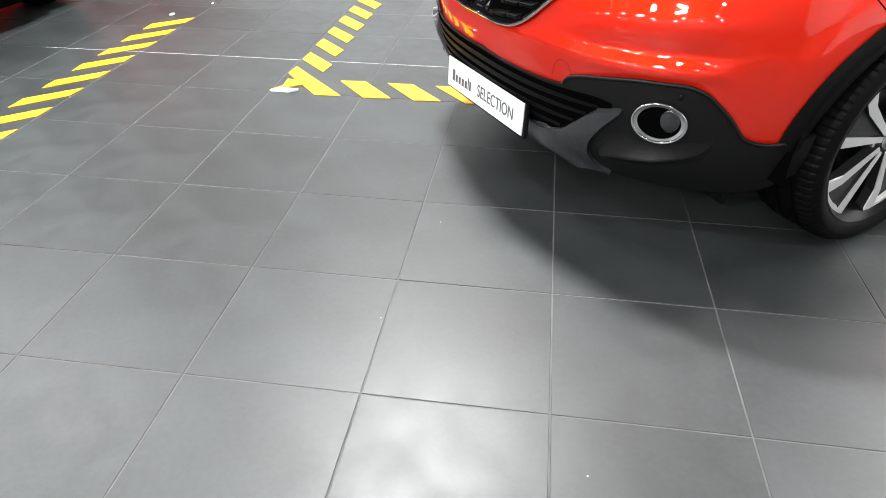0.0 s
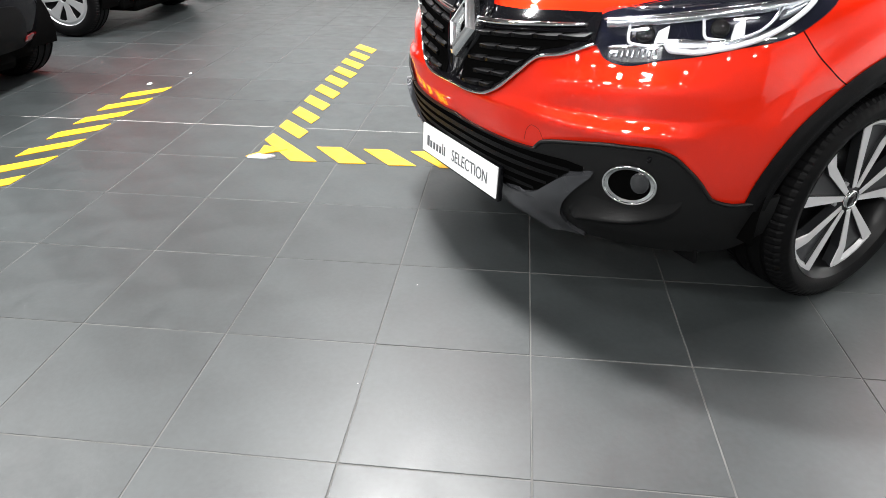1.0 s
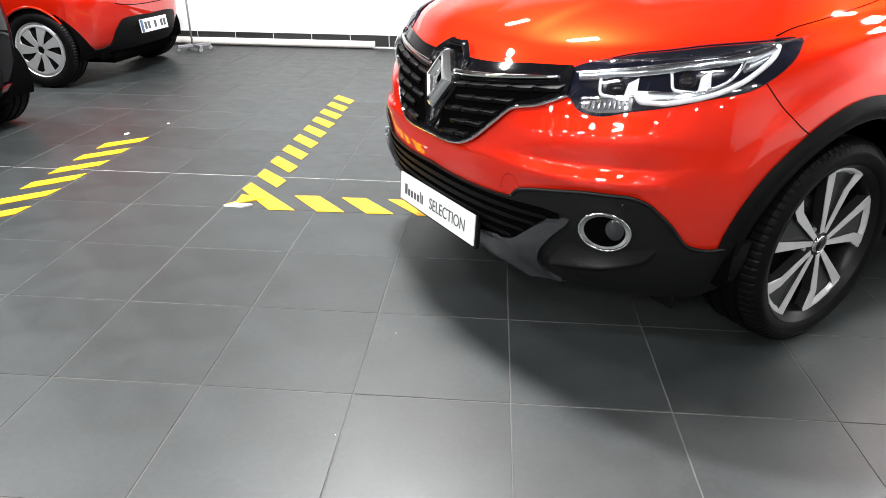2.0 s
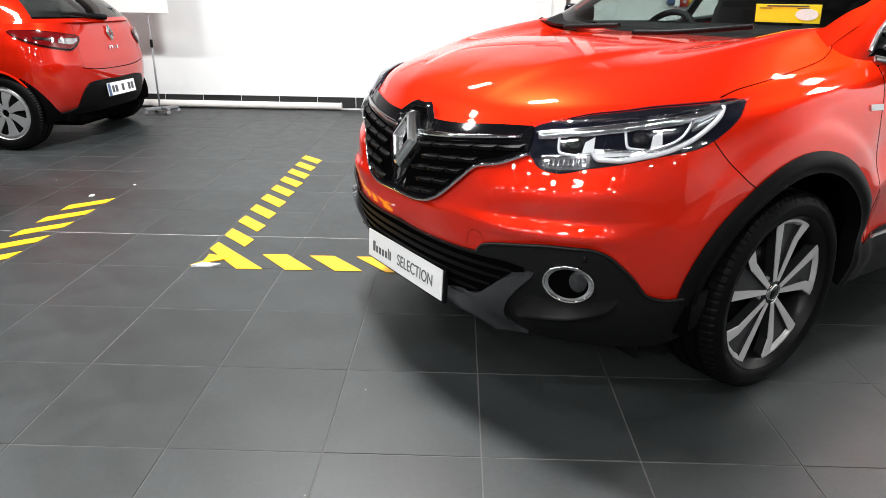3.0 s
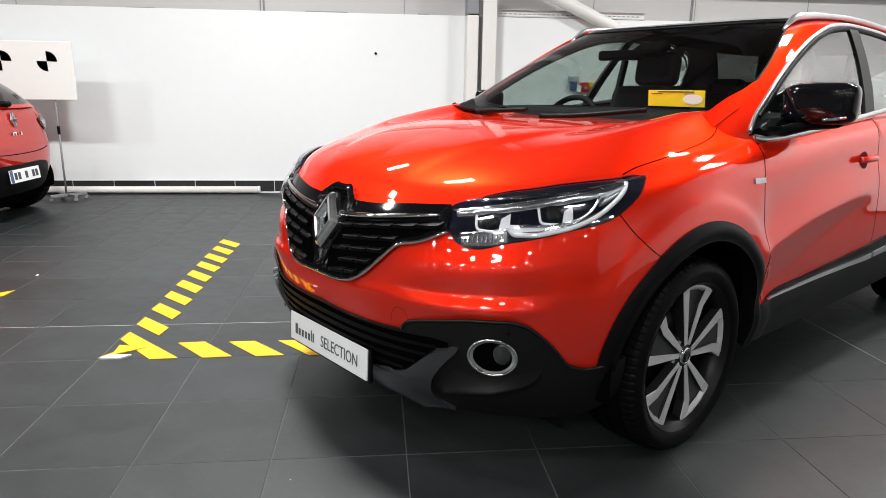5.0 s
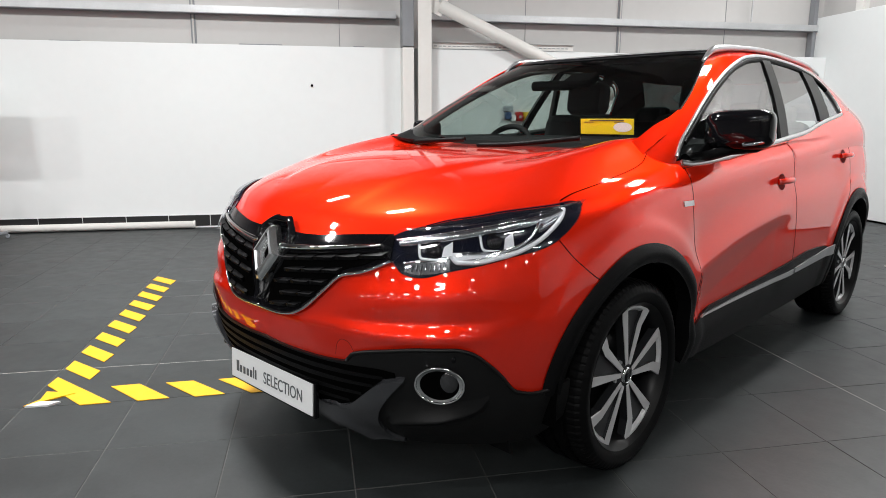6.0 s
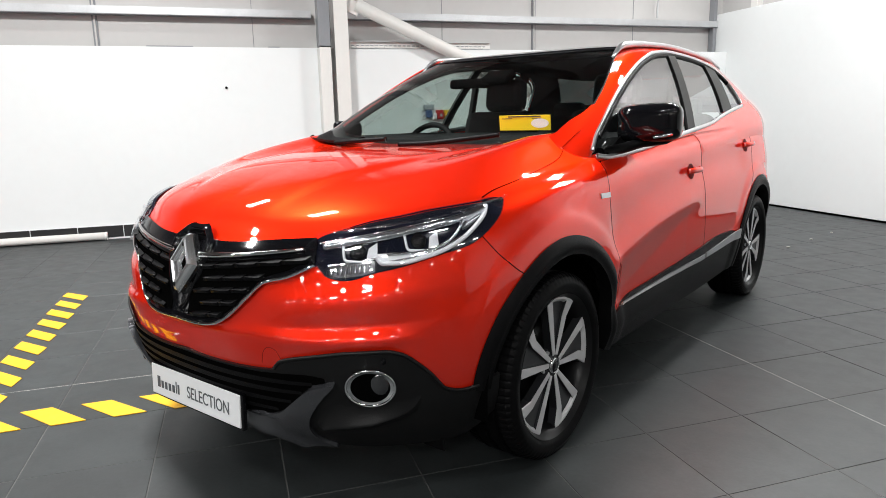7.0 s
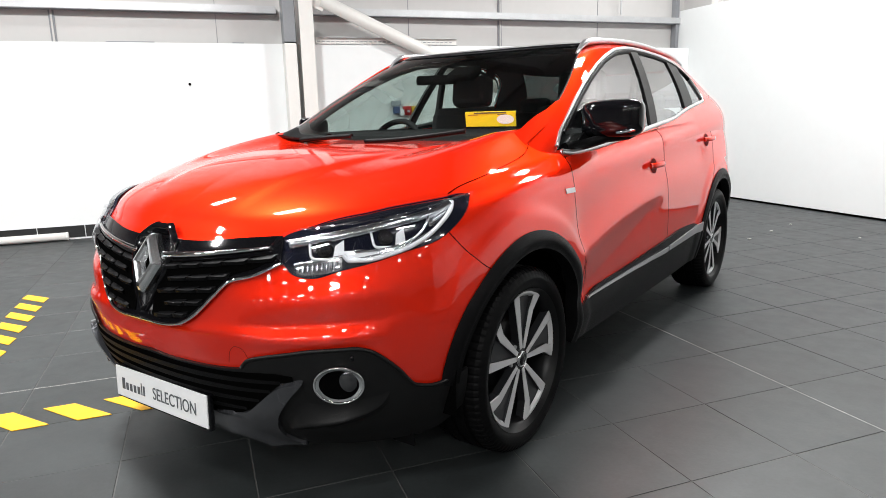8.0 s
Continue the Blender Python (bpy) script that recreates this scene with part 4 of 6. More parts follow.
def skid_surface(p, z):
    """A rounded fold runs along the skid plate and dips at its outer end."""
    fold = curve(p, [0, 0.20, 0.33, 0.40, 0.47, 0.62], [0.243, 0.248, 0.250, 0.232, 0.190, 0.15])
    return SUV.at(p, z, 0.018 + 0.016 * bump_at(z, fold, 0.026) + 0.003 * np.clip((0.30 - z) / 0.1, 0, 1) + 0.020 * np.clip((p - 0.38) / 0.16, 0, 1) * np.clip((z - 0.26) / 0.12, 0, 1) - 0.012 * np.clip((0.30 - p) / 0.1, 0, 1))


Z, q = np.meshgrid(np.concatenate([np.linspace(0.212, 0.311, 22), np.linspace(0.3125, 0.457, 34)]), np.linspace(0, 1, 110), indexing="xy")
inner_p = np.where(Z < 0.312, 0.0, curve(Z, [0.312, 0.318, 0.328, 0.373, 0.423, 0.446, 0.457], [0.20, 0.32, 0.381, 0.451, 0.511, 0.546, 0.596]))
outer_p = curve(Z, [0.212, 0.225, 0.240, 0.260, 0.285, 0.328, 0.391, 0.457], [0.562, 0.535, 0.516, 0.504, 0.500, 0.512, 0.553, 0.612])
flank("skid_plate", skid_surface(inner_p + (outer_p - inner_p) * q, Z), 0.045, M_GREYPLASTIC, CAR, "dark grey metallic skid plate trim under the bumper")
for sd in (1, -1):
    # raised upper edge of the cladding
    t = np.linspace(0, 1, 60)
    xs = [0.42, 0.445, 0.476, 0.57, 0.67, 0.764, 0.814, 0.864, 0.895, 0.946, 1.008, 1.07]
    zs = [0.488, 0.512, 0.522, 0.538, 0.550, 0.551, 0.538, 0.498, 0.466, 0.405, 0.391, 0.399]
    px = 0.42 + 0.65 * t
    v, f = tube(local(SUV.at(px, curve(px, xs, zs), 0.008), sd), 0.006, 8)
    mesh_object("cladding_edge", v, f, M_SATINBLACK, CAR)
    # fog lamp: black disc painted as the shaded hollow, chrome ring, lens
    a = np.linspace(0, 2 * math.pi, 49)[:-1]
    ring = SUV.at(0.714 + 0.071 * np.cos(a), 0.440 + 0.058 * np.sin(a), 0.018)
    fog = new("fog_lamp")
    fog.parent = CAR
    v, f = tube(local(ring, sd), 0.0040, 10, closed=True)
    mesh_object("bezel", v, f, M_CHROME, fog, "chrome ring round the fog lamp")
    k, b = np.meshgrid(np.linspace(0, 1, 5), np.linspace(0, 2 * math.pi, 49))
    v, f = sheet(local(SUV.at(0.714 + (0.071 - 0.013 * k) * np.cos(b), 0.440 + (0.058 - 0.010 * k) * np.sin(b), 0.020 - 0.005 * k), sd))
    mesh_object("bezel_cone", v, f, M_CHROME, fog, "chrome inner face of the ring")
    r, b = np.meshgrid(np.linspace(0, 1, 12), np.linspace(0, 2 * math.pi, 49))
    bowl = SUV.at(0.714 + 0.070 * r * np.cos(b), 0.440 + 0.057 * r * np.sin(b), 0.0135)
    v, f = sheet(local(bowl, sd))
    mesh_object("recess", v, f, M_DARK, fog)
    lens = SUV.at(0.742 + 0.026 * r * np.cos(b), 0.449 + 0.034 * r * np.sin(b), 0.0145 + 0.007 * np.sqrt(np.maximum(1 - r**2, 0)))
    v, f = sheet(local(lens, sd))
    mesh_object("lens", v, f, M_FOGLENS, fog, "dark glassy fog lamp lens")
    # smooth ledge of the cladding under the fog lamp
    X, s = np.meshgrid(np.linspace(0.528, 0.860, 60), np.linspace(0, 1, 24), indexing="ij")
    brink = curve(X, [0.512, 0.576, 0.641, 0.736, 0.811, 0.841, 0.865], [0.292, 0.312, 0.320, 0.333, 0.350, 0.368, 0.400])
    tall = curve(X, [0.512, 0.56, 0.60, 0.66, 0.80, 0.84, 0.865], [0.02, 0.05, 0.075, 0.058, 0.050, 0.038, 0.015])
    swell = np.clip((0.870 - X) / 0.16, 0, 1) * np.sin(0.5 * math.pi * np.clip((X - 0.520) / 0.045, 0, 1)) ** 2
    out = np.where(s < 0.30, 0.029 * (s / 0.30) ** 2.2, 0.029 * (1 - np.clip((s - 0.34) / 0.66, 0, 1)) ** 2)
    v, f = slab(SUV.at(X, brink + np.where(s < 0.32, (s - 0.32) * 0.13, (s - 0.32) / 0.68 * tall), 0.0085 + out * swell), 0.008)
    mesh_object("fog_lamp_ledge", local(v, sd), f if sd == 1 else [q[::-1] for q in f], M_SATINBLACK, CAR, "satin black ledge under the fog lamp")
    v, f = lathe([(0.0, 0.0), (0.0, 0.008), (0.004, 0.010)], 16)
    sensor = mesh_object("parking_sensor", v, f, M_GLOSSBLACK, CAR)
    sensor.location = local(SUV.at(0.764, 0.522, 0.012), sd)

# wheel arches, liners, sills, underbody
for sd in (1, -1):
    for c in (SUV.pf, SUV.pr):
        a = np.radians(np.linspace(-9, 175 if c == SUV.pf else 188, 70))
        r = np.linspace(0, 1, 8)
        R = ARCH - 0.006 + r[:, None] * (0.064 + 0.012 * bump_at(a, 0.0, 0.7)[None])
        P = SUV.at(c + R * np.cos(a)[None], 0.338 + R * np.sin(a)[None], 0.004 + 0.012 * np.sin(math.pi * np.clip(r, 0.15, 0.98))[:, None] * np.ones_like(R))
        v, f = slab(P, 0.05)
        mesh_object("wheel_arch_trim", local(v, sd), f if sd == 1 else [q[::-1] for q in f], M_PLASTIC, CAR, "black plastic wheel arch trim")
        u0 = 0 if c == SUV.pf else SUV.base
        # liner in lightless black: the shade inside the arch is in its colour
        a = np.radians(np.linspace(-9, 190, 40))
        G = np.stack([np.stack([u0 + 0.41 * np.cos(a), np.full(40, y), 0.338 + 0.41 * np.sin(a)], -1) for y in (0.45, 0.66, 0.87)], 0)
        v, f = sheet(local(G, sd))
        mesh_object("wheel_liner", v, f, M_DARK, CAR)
    P = lens_shape([1.90, 2.02, 2.135, 2.41, 2.72, 3.06, 3.28, 3.55, 3.76], [0.285, 0.272, 0.266, 0.266, 0.266, 0.266, 0.266, 0.27, 0.28], [0.40, 0.432, 0.456, 0.468, 0.488, 0.516, 0.530, 0.520, 0.46], 90, 14, surf(0.010))
    flank("sill_cladding", P, 0.014, M_PLASTIC, CAR, "black plastic sill cladding", (sd,))
    P = lens_shape([2.02, 2.42, 3.05], [0.428, 0.434, 0.444], [0.435, 0.448, 0.468], 50, 5, surf(0.017))
    flank("sill_strip", P, 0.008, M_SATIN, CAR, "satin silver strip along the sill", (sd,))
    P = lens_shape([3.075, 3.4, 3.70], [0.446, 0.452, 0.458], [0.470, 0.490, 0.512], 30, 5, surf(0.017))
    flank("sill_strip", P, 0.008, M_SATIN, CAR, "satin silver strip along the sill", (sd,))
part("underbody", box((3.67, 1.30, 0.11), (1.435, 0, 0.255), 0.03), M_DARK, CAR)
part("underbody", box((1.55, 1.62, 0.12), (1.32, 0, 0.32), 0.03), M_DARK, CAR)
for k in (-1, 1):
    part("air_deflector", box((0.012, 0.09, 0.05), (-0.47, 0.70 * k, 0.185), 0.004, (0, -10, 0)), M_PLASTIC, CAR, "black rubber flap before the wheel")

# ---- grille, lozenge emblem ----
GX = [0, 0.04, 0.07, 0.085, 0.12, 0.19, 0.244, 0.32, 0.382, 0.463, 0.55]
G_UP = [0.838, 0.838, 0.837, 0.835, 0.833, 0.835, 0.838, 0.845, 0.851, 0.857, 0.862]
G_LO = [0.586, 0.586, 0.586, 0.586, 0.587, 0.595, 0.621, 0.686, 0.737, 0.757, 0.792]
whole("grille_surround", lens_shape(GX, G_LO, G_UP, 110, 24, surf(0.011)), 0.012, M_GLOSSBLACK, CAR, "gloss black grille surround")
for sd in (1, -1):
    px = np.linspace(0.0, 0.555, 80)
    v, f = tube(local(SUV.at(px, curve(px, GX, G_LO), 0.012), sd), 0.0055, 8)
    mesh_object("grille_chrome", v, f, M_CHROME, CAR, "thin chrome line under the grille")
    px = np.linspace(0.075, 0.515, 50)
    zc = curve(px, [0.075, 0.113, 0.25, 0.363, 0.47, 0.515], [0.787, 0.789, 0.800, 0.812, 0.824, 0.829])
    v, f = tube(local(SUV.at(px, zc, 0.018), sd), [0.011 - 0.006 * (x - 0.075) / 0.44 for x in px], 10)
    mesh_object("grille_chrome", v, f, M_CHROME, CAR, "chrome bar from emblem to headlamp")
    for row in range(5):
        rise = lambda x: 0.757 - 0.036 * row + 0.11 * (x - 0.05)
        x = 0.078 + 0.045 * (row % 2)
        while x < 0.52:
            x1 = min(x + 0.092, 0.535)
            while x1 > x + 0.02 and rise(x1) - 0.020 < float(curve(x1, GX, G_LO)):
                x1 -= 0.006
            if x1 > x + 0.025:
                X, s = np.meshgrid(np.linspace(x, x1 - 0.009, 6), np.linspace(0, 1, 4), indexing="ij")
                Z = rise(X) + 0.0066 * (2 * s - 1) * np.interp(X, [x, x + 0.045, x + 0.092], [0.55, 1.05, 1.05])
                P = SUV.at(X + 0.014 * s, Z, 0.0255 - 0.013 * s)
                flank("grille_slat", P, 0.012, M_SLAT, CAR, "", (sd,))
            x += 0.092
# emblem: a plain bevelled lozenge ring
bm = bmesh.new()
rings = []
for w, hh, d in ((0.070, 0.100, 0.010), (0.068, 0.098, -0.010), (0.063, 0.091, -0.022), (0.055, 0.080, -0.030), (0.046, 0.067, -0.033), (0.037, 0.054, -0.029), (0.029, 0.042, -0.020), (0.024, 0.035, -0.006), (0.023, 0.033, 0.006)):
    rings.append([bm.verts.new(q) for q in ((d, w, 0), (d, 0.006, hh), (d, -0.006, hh), (d, -w, 0), (d, -0.006, -hh), (d, 0.006, -hh))])
for A_, B_ in zip(rings, rings[1:]):
    for i in range(6):
        j = (i + 1) % 6
        bm.faces.new((A_[i], A_[j], B_[j], B_[i]))
emblem = part("emblem", bm, M_BADGE, CAR, "plain chrome lozenge emblem")
part("emblem_back", box((0.004, 0.062, 0.09), (0.002, 0, 0), 0.001), M_DARK, emblem)
emblem.matrix_basis = pose(-0.864, -0.012, 0.762, 0, 19, 0) @ Matrix.Diagonal((1, 1.04, 0.98, 1))
Z, s = np.meshgrid(np.linspace(0.615, 0.884, 70), np.linspace(0, 1, 20), indexing="xy")
wide = curve(Z, [0.615, 0.64, 0.69, 0.75, 0.80, 0.832, 0.848, 0.862, 0.876, 0.884], [0.018, 0.036, 0.066, 0.098, 0.108, 0.108, 0.096, 0.076, 0.056, 0.036])
face = curve(Z, [0.615, 0.69, 0.75, 0.80, 0.84, 0.865, 0.884], [-0.906, -0.892, -0.874, -0.858, -0.838, -0.822, -0.806])
U = face + 0.018 * np.clip((s - 0.86) / 0.14, 0, 1) ** 2 + 0.034 * (1 - np.clip(s / 0.86, 0, 1) ** 4) * np.clip((0.872 - Z) / 0.03, 0, 1)
whole("emblem_shroud", np.stack([U, wide * s, Z], -1), 0.05, M_GLOSSBLACK, CAR, "gloss black shroud round the emblem")
# shade behind the slats, painted as a black sheet on the surround
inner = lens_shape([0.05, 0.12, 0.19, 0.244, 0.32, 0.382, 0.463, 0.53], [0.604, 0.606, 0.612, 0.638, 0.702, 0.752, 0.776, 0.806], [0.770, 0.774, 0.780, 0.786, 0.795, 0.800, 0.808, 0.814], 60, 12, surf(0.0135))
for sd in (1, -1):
    flank("grille_mesh", inner, 0.003, M_DARK, CAR, "black sheet for the shade behind the grille slats", (sd,))

# ---- headlamps ----
HX = [0.510, 0.532, 0.560, 0.592, 0.644, 0.739, 0.834, 0.925, 1.042, 1.137, 1.198, 1.243]
H_UP = [0.828, 0.850, 0.866, 0.876, 0.892, 0.915, 0.927, 0.939, 0.947, 0.952, 0.957, 0.950]
H_LO = [0.824, 0.810, 0.788, 0.760, 0.752, 0.773, 0.790, 0.810, 0.832, 0.876, 0.914, 0.944]


def surface_line(ps, zs, n, out):
    t = np.linspace(0, len(ps) - 1, n)
    k = np.arange(len(ps))
    return SUV.at(curve(t, k, ps), curve(t, k, zs), out)


def headlamp(sd):
    lamp = new("headlamp")
    lamp.parent = CAR
    tagged(lamp, "clear headlamp with a bright C-shaped light guide")
    wind = lambda f: f if sd == 1 else [q[::-1] for q in f]
    v, f = slab(lens_shape(HX, H_LO, H_UP, 80, 20, surf(0.004)), 0.01)
    mesh_object("housing", local(v, sd), wind(f), M_LAMPDARK, lamp, "dark lamp housing")
    for ps, zs, r, flat, mat, out in (
        ([0.740, 0.760, 0.808, 0.877, 0.946, 1.014, 1.083, 1.125, 1.145], [0.812, 0.797, 0.797, 0.808, 0.824, 0.850, 0.888, 0.912, 0.928], 0.0072, 1.1, M_LAMPWHITE, 0.012),
        ([0.770, 0.86, 0.94, 0.985, 1.02, 1.05], [0.818, 0.822, 0.838, 0.858, 0.888, 0.912], 0.0045, 1.0, M_LAMPSILVER, 0.014),
        ([0.575, 0.67, 0.74, 0.852, 0.971, 1.075, 1.13], [0.840, 0.852, 0.861, 0.876, 0.891, 0.908, 0.922], 0.0130, 0.8, M_LAMPSILVER, 0.012),
        ([0.595, 0.66, 0.72, 0.742], [0.790, 0.800, 0.809, 0.812], 0.0035, 1.0, M_LAMPSILVER, 0.012),
        ([0.56, 0.70, 0.85, 1.0, 1.10], [0.848, 0.868, 0.888, 0.906, 0.922], 0.0028, 1.0, M_CHROME, 0.010),
    ):
        v, f = tube(local(surface_line(ps, zs, 50, out), sd), r, 8, flat=flat)
        mesh_object("light_guide", v, f, mat, lamp, "bright curved light guide")
    # inner reflector beside the light guide, and the indicator window
    v, f = slab(lens_shape([0.755, 0.78, 0.86, 0.95, 1.01], [0.800, 0.800, 0.806, 0.826, 0.850], [0.812, 0.826, 0.820, 0.838, 0.858], 20, 5, surf(0.009)), 0.004)
    mesh_object("reflector", local(v, sd), wind(f), M_LAMPSILVER, lamp)
    v, f = slab(lens_shape([1.02, 1.05, 1.09, 1.12], [0.872, 0.880, 0.900, 0.915], [0.888, 0.908, 0.922, 0.925], 14, 5, surf(0.009)), 0.004)
    mesh_object("reflector", local(v, sd), wind(f), M_LAMPSILVER, lamp)
    v, f = slab(lens_shape([0.598, 0.63, 0.68, 0.735], [0.768, 0.761, 0.764, 0.775], [0.787, 0.793, 0.801, 0.806], 20, 6, surf(0.008)), 0.004)
    mesh_object("indicator", local(v, sd), wind(f), M_INDICATOR, lamp, "grey ribbed indicator window")
    # bright ribs in the outer corner, and the clear root of the light guide
    for k in range(4):
        v, f = tube(local(surface_line([1.035 + 0.012 * k, 1.065 + 0.010 * k, 1.095 + 0.008 * k], [0.884 + 0.0095 * k, 0.893 + 0.0085 * k, 0.902 + 0.0075 * k], 12, 0.016), sd), 0.0022, 6)
        mesh_object("reflector_rib", v, f, M_LAMPWHITE, lamp)
    for k in range(9):
        v, f = tube(local(surface_line([0.606 + 0.014 * k, 0.608 + 0.014 * k], [0.768 + 0.0011 * k, 0.786 + 0.0016 * k], 5, 0.0125), sd), 0.0026, 6)
        mesh_object("indicator_rib", v, f, M_LAMPSILVER, lamp)
    for cx, cz in ((0.682, 0.828), (0.870, 0.852)):
        r, b = np.meshgrid(np.linspace(0, 1, 8), np.linspace(0, 2 * math.pi, 25))
        G = SUV.at(cx + 0.026 * r * np.cos(b), cz + 0.020 * r * np.sin(b), 0.006 + 0.012 * np.sqrt(np.maximum(1 - r**2, 0)))
        v, f = sheet(local(G, sd))
        mesh_object("projector", v, f, M_GLOSSBLACK, lamp, "dark projector lens")
        v, f = tube(local(surface_line([cx - 0.044, cx - 0.038, cx - 0.028, cx + 0.02, cx + 0.032], [cz + 0.012, cz - 0.018, cz - 0.024, cz - 0.026, cz - 0.022], 24, 0.013), sd), 0.004, 8)
        mesh_object("projector_bracket", v, f, M_LAMPWHITE, lamp, "pale projector bracket")
        i_, j_ = np.meshgrid(np.linspace(0, 1, 4), np.linspace(0, 1, 4), indexing="ij")
        plate_p = cx + 0.026 + 0.034 * i_ + 0.008 * j_ * (1 - i_)
        plate_z = cz - 0.027 + 0.010 * i_ + (0.034 + 0.004 * i_) * j_
        v, f = slab(SUV.at(plate_p, plate_z, 0.015), 0.006)
        mesh_object("projector_bracket", local(v, sd), wind(f), M_LAMPWHITE, lamp, "pale projector bracket")
    i_, j_ = np.meshgrid(np.linspace(0, 1, 8), np.linspace(0, 1, 4), indexing="ij")
    v, f = slab(SUV.at(0.742 + 0.10 * i_, 0.800 + 0.012 * i_ + (0.022 - 0.010 * i_) * j_, 0.013), 0.004)
    mesh_object("light_guide_root", local(v, sd), wind(f), M_LAMPWHITE, lamp, "bright root of the light guide")
    v, f = slab(lens_shape(HX, np.array(H_LO) + 0.002, np.array(H_UP) - 0.002, 80, 20, lambda p, z: SUV.at(p, z, 0.0235)), 0.014)
    ob = mesh_object("cover", local(v, sd), wind(f), M_LENS, lamp, "clear lamp cover")
    ob.visible_shadow = False


headlamp(1)
headlamp(-1)

# ---- panel gaps ----
for sd in (1, -1):
    for ps, zs, n in (
        ([1.09, 1.14, 1.20, 1.265], [0.855, 0.800, 0.745, 0.705], 20),
        ([1.955, 1.915, 1.895, 1.905, 1.945, 1.99], [1.025, 0.95, 0.86, 0.74, 0.55, 0.42], 40),
        ([3.05, 3.025, 3.03, 3.05, 3.06], [1.085, 0.98, 0.80, 0.60, 0.39], 40),
        ([3.95, 3.99, 3.97, 3.88, 3.76], [1.12, 1.02, 0.86, 0.72, 0.58], 40),
        ([0.372, 0.388, 0.408, 0.430, 0.446], [0.496, 0.538, 0.552, 0.546, 0.516], 16),
    ):
        v, f = tube(local(surface_line(ps, zs, n, -0.0006), sd), 0.0009 if n == 16 else 0.0018, 6)
        mesh_object("panel_gap", v, f, M_DARK, CAR)
    # shut line of the bonnet: along the lamp, then up over the wing
    t = np.linspace(0, 1, 60)
    k = curve(t, [0, 0.15, 0.4, 0.7, 0.85, 0.95, 1], [0.985, 0.972, 0.962, 0.945, 0.929, 0.880, 0.818])
    p = curve(t, [0, 0.15, 0.4, 0.7, 0.85, 0.95, 1], [1.15, 1.22, 1.40, 1.61, 1.706, 1.82, 1.890])
    v, f = tube(local(SUV.hood(p, k), sd), 0.0019, 6)
    mesh_object("panel_gap", v, f, M_DARK, CAR)

# door handles
for sd in (1, -1):
    for pc_, zc in ((2.86, 0.918), (3.86, 1.000)):
        handle = new("door_handle")
        handle.parent = CAR
        # flat disc on the door, the hollow's shade is in its dark red
        r, b = np.meshgrid(np.linspace(0, 1, 6), np.linspace(0, 2 * math.pi, 29))
        G = SUV.at(pc_ - 0.012 + 0.046 * r * np.cos(b), zc + 0.038 * r * np.sin(b), 0.0025)
        v, f = sheet(local(G, sd))
        mesh_object("handle_cup", v, f, M_CUPSHADE, handle)
        q = np.linspace(-0.088, 0.088, 20)
        v, f = tube(local(SUV.at(pc_ + q, zc + 0.004, 0.012 + 0.026 * np.sqrt(np.maximum(1 - (q / 0.089) ** 2, 0))), sd), 0.014, 10, flat=0.7)
        mesh_object("grip", v, f, M_PAINT, handle)
    badge = lens_shape([1.822, 1.86, 1.90], [0.893, 0.892, 0.891], [0.912, 0.911, 0.910], 6, 4, surf(0.004))
    flank("side_badge", badge, 0.005, M_SATIN, CAR, "small silver side badge with illegible print", (sd,))

# door mirrors
for sd in (1, -1):
    mir = new("door_mirror")
    mir.parent = CAR
    a, b = np.meshgrid(np.linspace(0, math.pi, 21), np.linspace(0, 2 * math.pi, 41))
    se = lambda x, e: np.sign(x) * np.abs(x) ** e
    x = 0.76 + 0.085 * se(np.cos(a), 0.75)
    y = 0.897 + 0.140 * se(np.sin(a), 0.36) * se(np.cos(b), 0.42)
    z = 1.166 + 0.080 * se(np.sin(a), 0.36) * se(np.sin(b), 0.48) + 0.03 * (y - 0.905)
    y = y - 0.25 * (x - 0.76)
    if sd == -1:
        x, y, z = 0.71 + (x - 0.76) * 0.7, 0.80 + (y - 0.76) * 0.48, 1.150 + (z - 1.166) * 0.62
    v, f = sheet(local(np.stack([x, y, z], -1), sd))
    mesh_object("housing", v, f, M_GLOSSBLACK, mir, "gloss black mirror housing")
    v, f = tube(local(np.array([[0.55, 0.775, 1.050], [0.64, 0.82, 1.062], [0.73, 0.88, 1.085], [0.76, 0.97, 1.096], [0.76, 1.01, 1.113]]), sd), [0.024, 0.022, 0.020, 0.018, 0.012], 12, flat=1.3)
    mesh_object("arm", v, f, M_PLASTIC, mir)
    v, f = tube(local(np.array([[0.667, 0.95, 1.110], [0.672, 0.99, 1.114], [0.690, 1.02, 1.120]]), sd), 0.006, 8)
    mesh_object("indicator", v, f, M_LAMPSILVER, mir)
    U = np.repeat(np.linspace(0.545, 0.72, 12)[:, None], 8, 1)
    lo_z, up_z = curve(U, *DLO_LOW) + 0.006, np.minimum(curve(U, *DLO_TOP) - 0.012, 1.045 + 0.42 * (U - 0.53))
    v, f = slab(on_cabin(U, lo_z + (np.maximum(up_z, lo_z + 0.004) - lo_z) * np.linspace(0, 1, 8)[None], -0.004), 0.01)
    mesh_object("mirror_base", local(v, sd), f if sd == 1 else [q[::-1] for q in f], M_PLASTIC, mir)

# ---- number plate with dealer lettering ----
plate = new("number_plate")
plate.parent = CAR
plate.matrix_basis = pose(-0.884, -0.003, 0.318, -0.8, 3, 0)
tagged(plate, "white dealer plate with dark lettering")
part("plate_holder", box((0.018, 0.538, 0.120), (0.012, 0, -0.004), 0.004), M_GLOSSBLACK, plate)
part("plate_face", box((0.006, 0.526, 0.108), (0, 0, 0), 0.002), M_PLATE, plate)


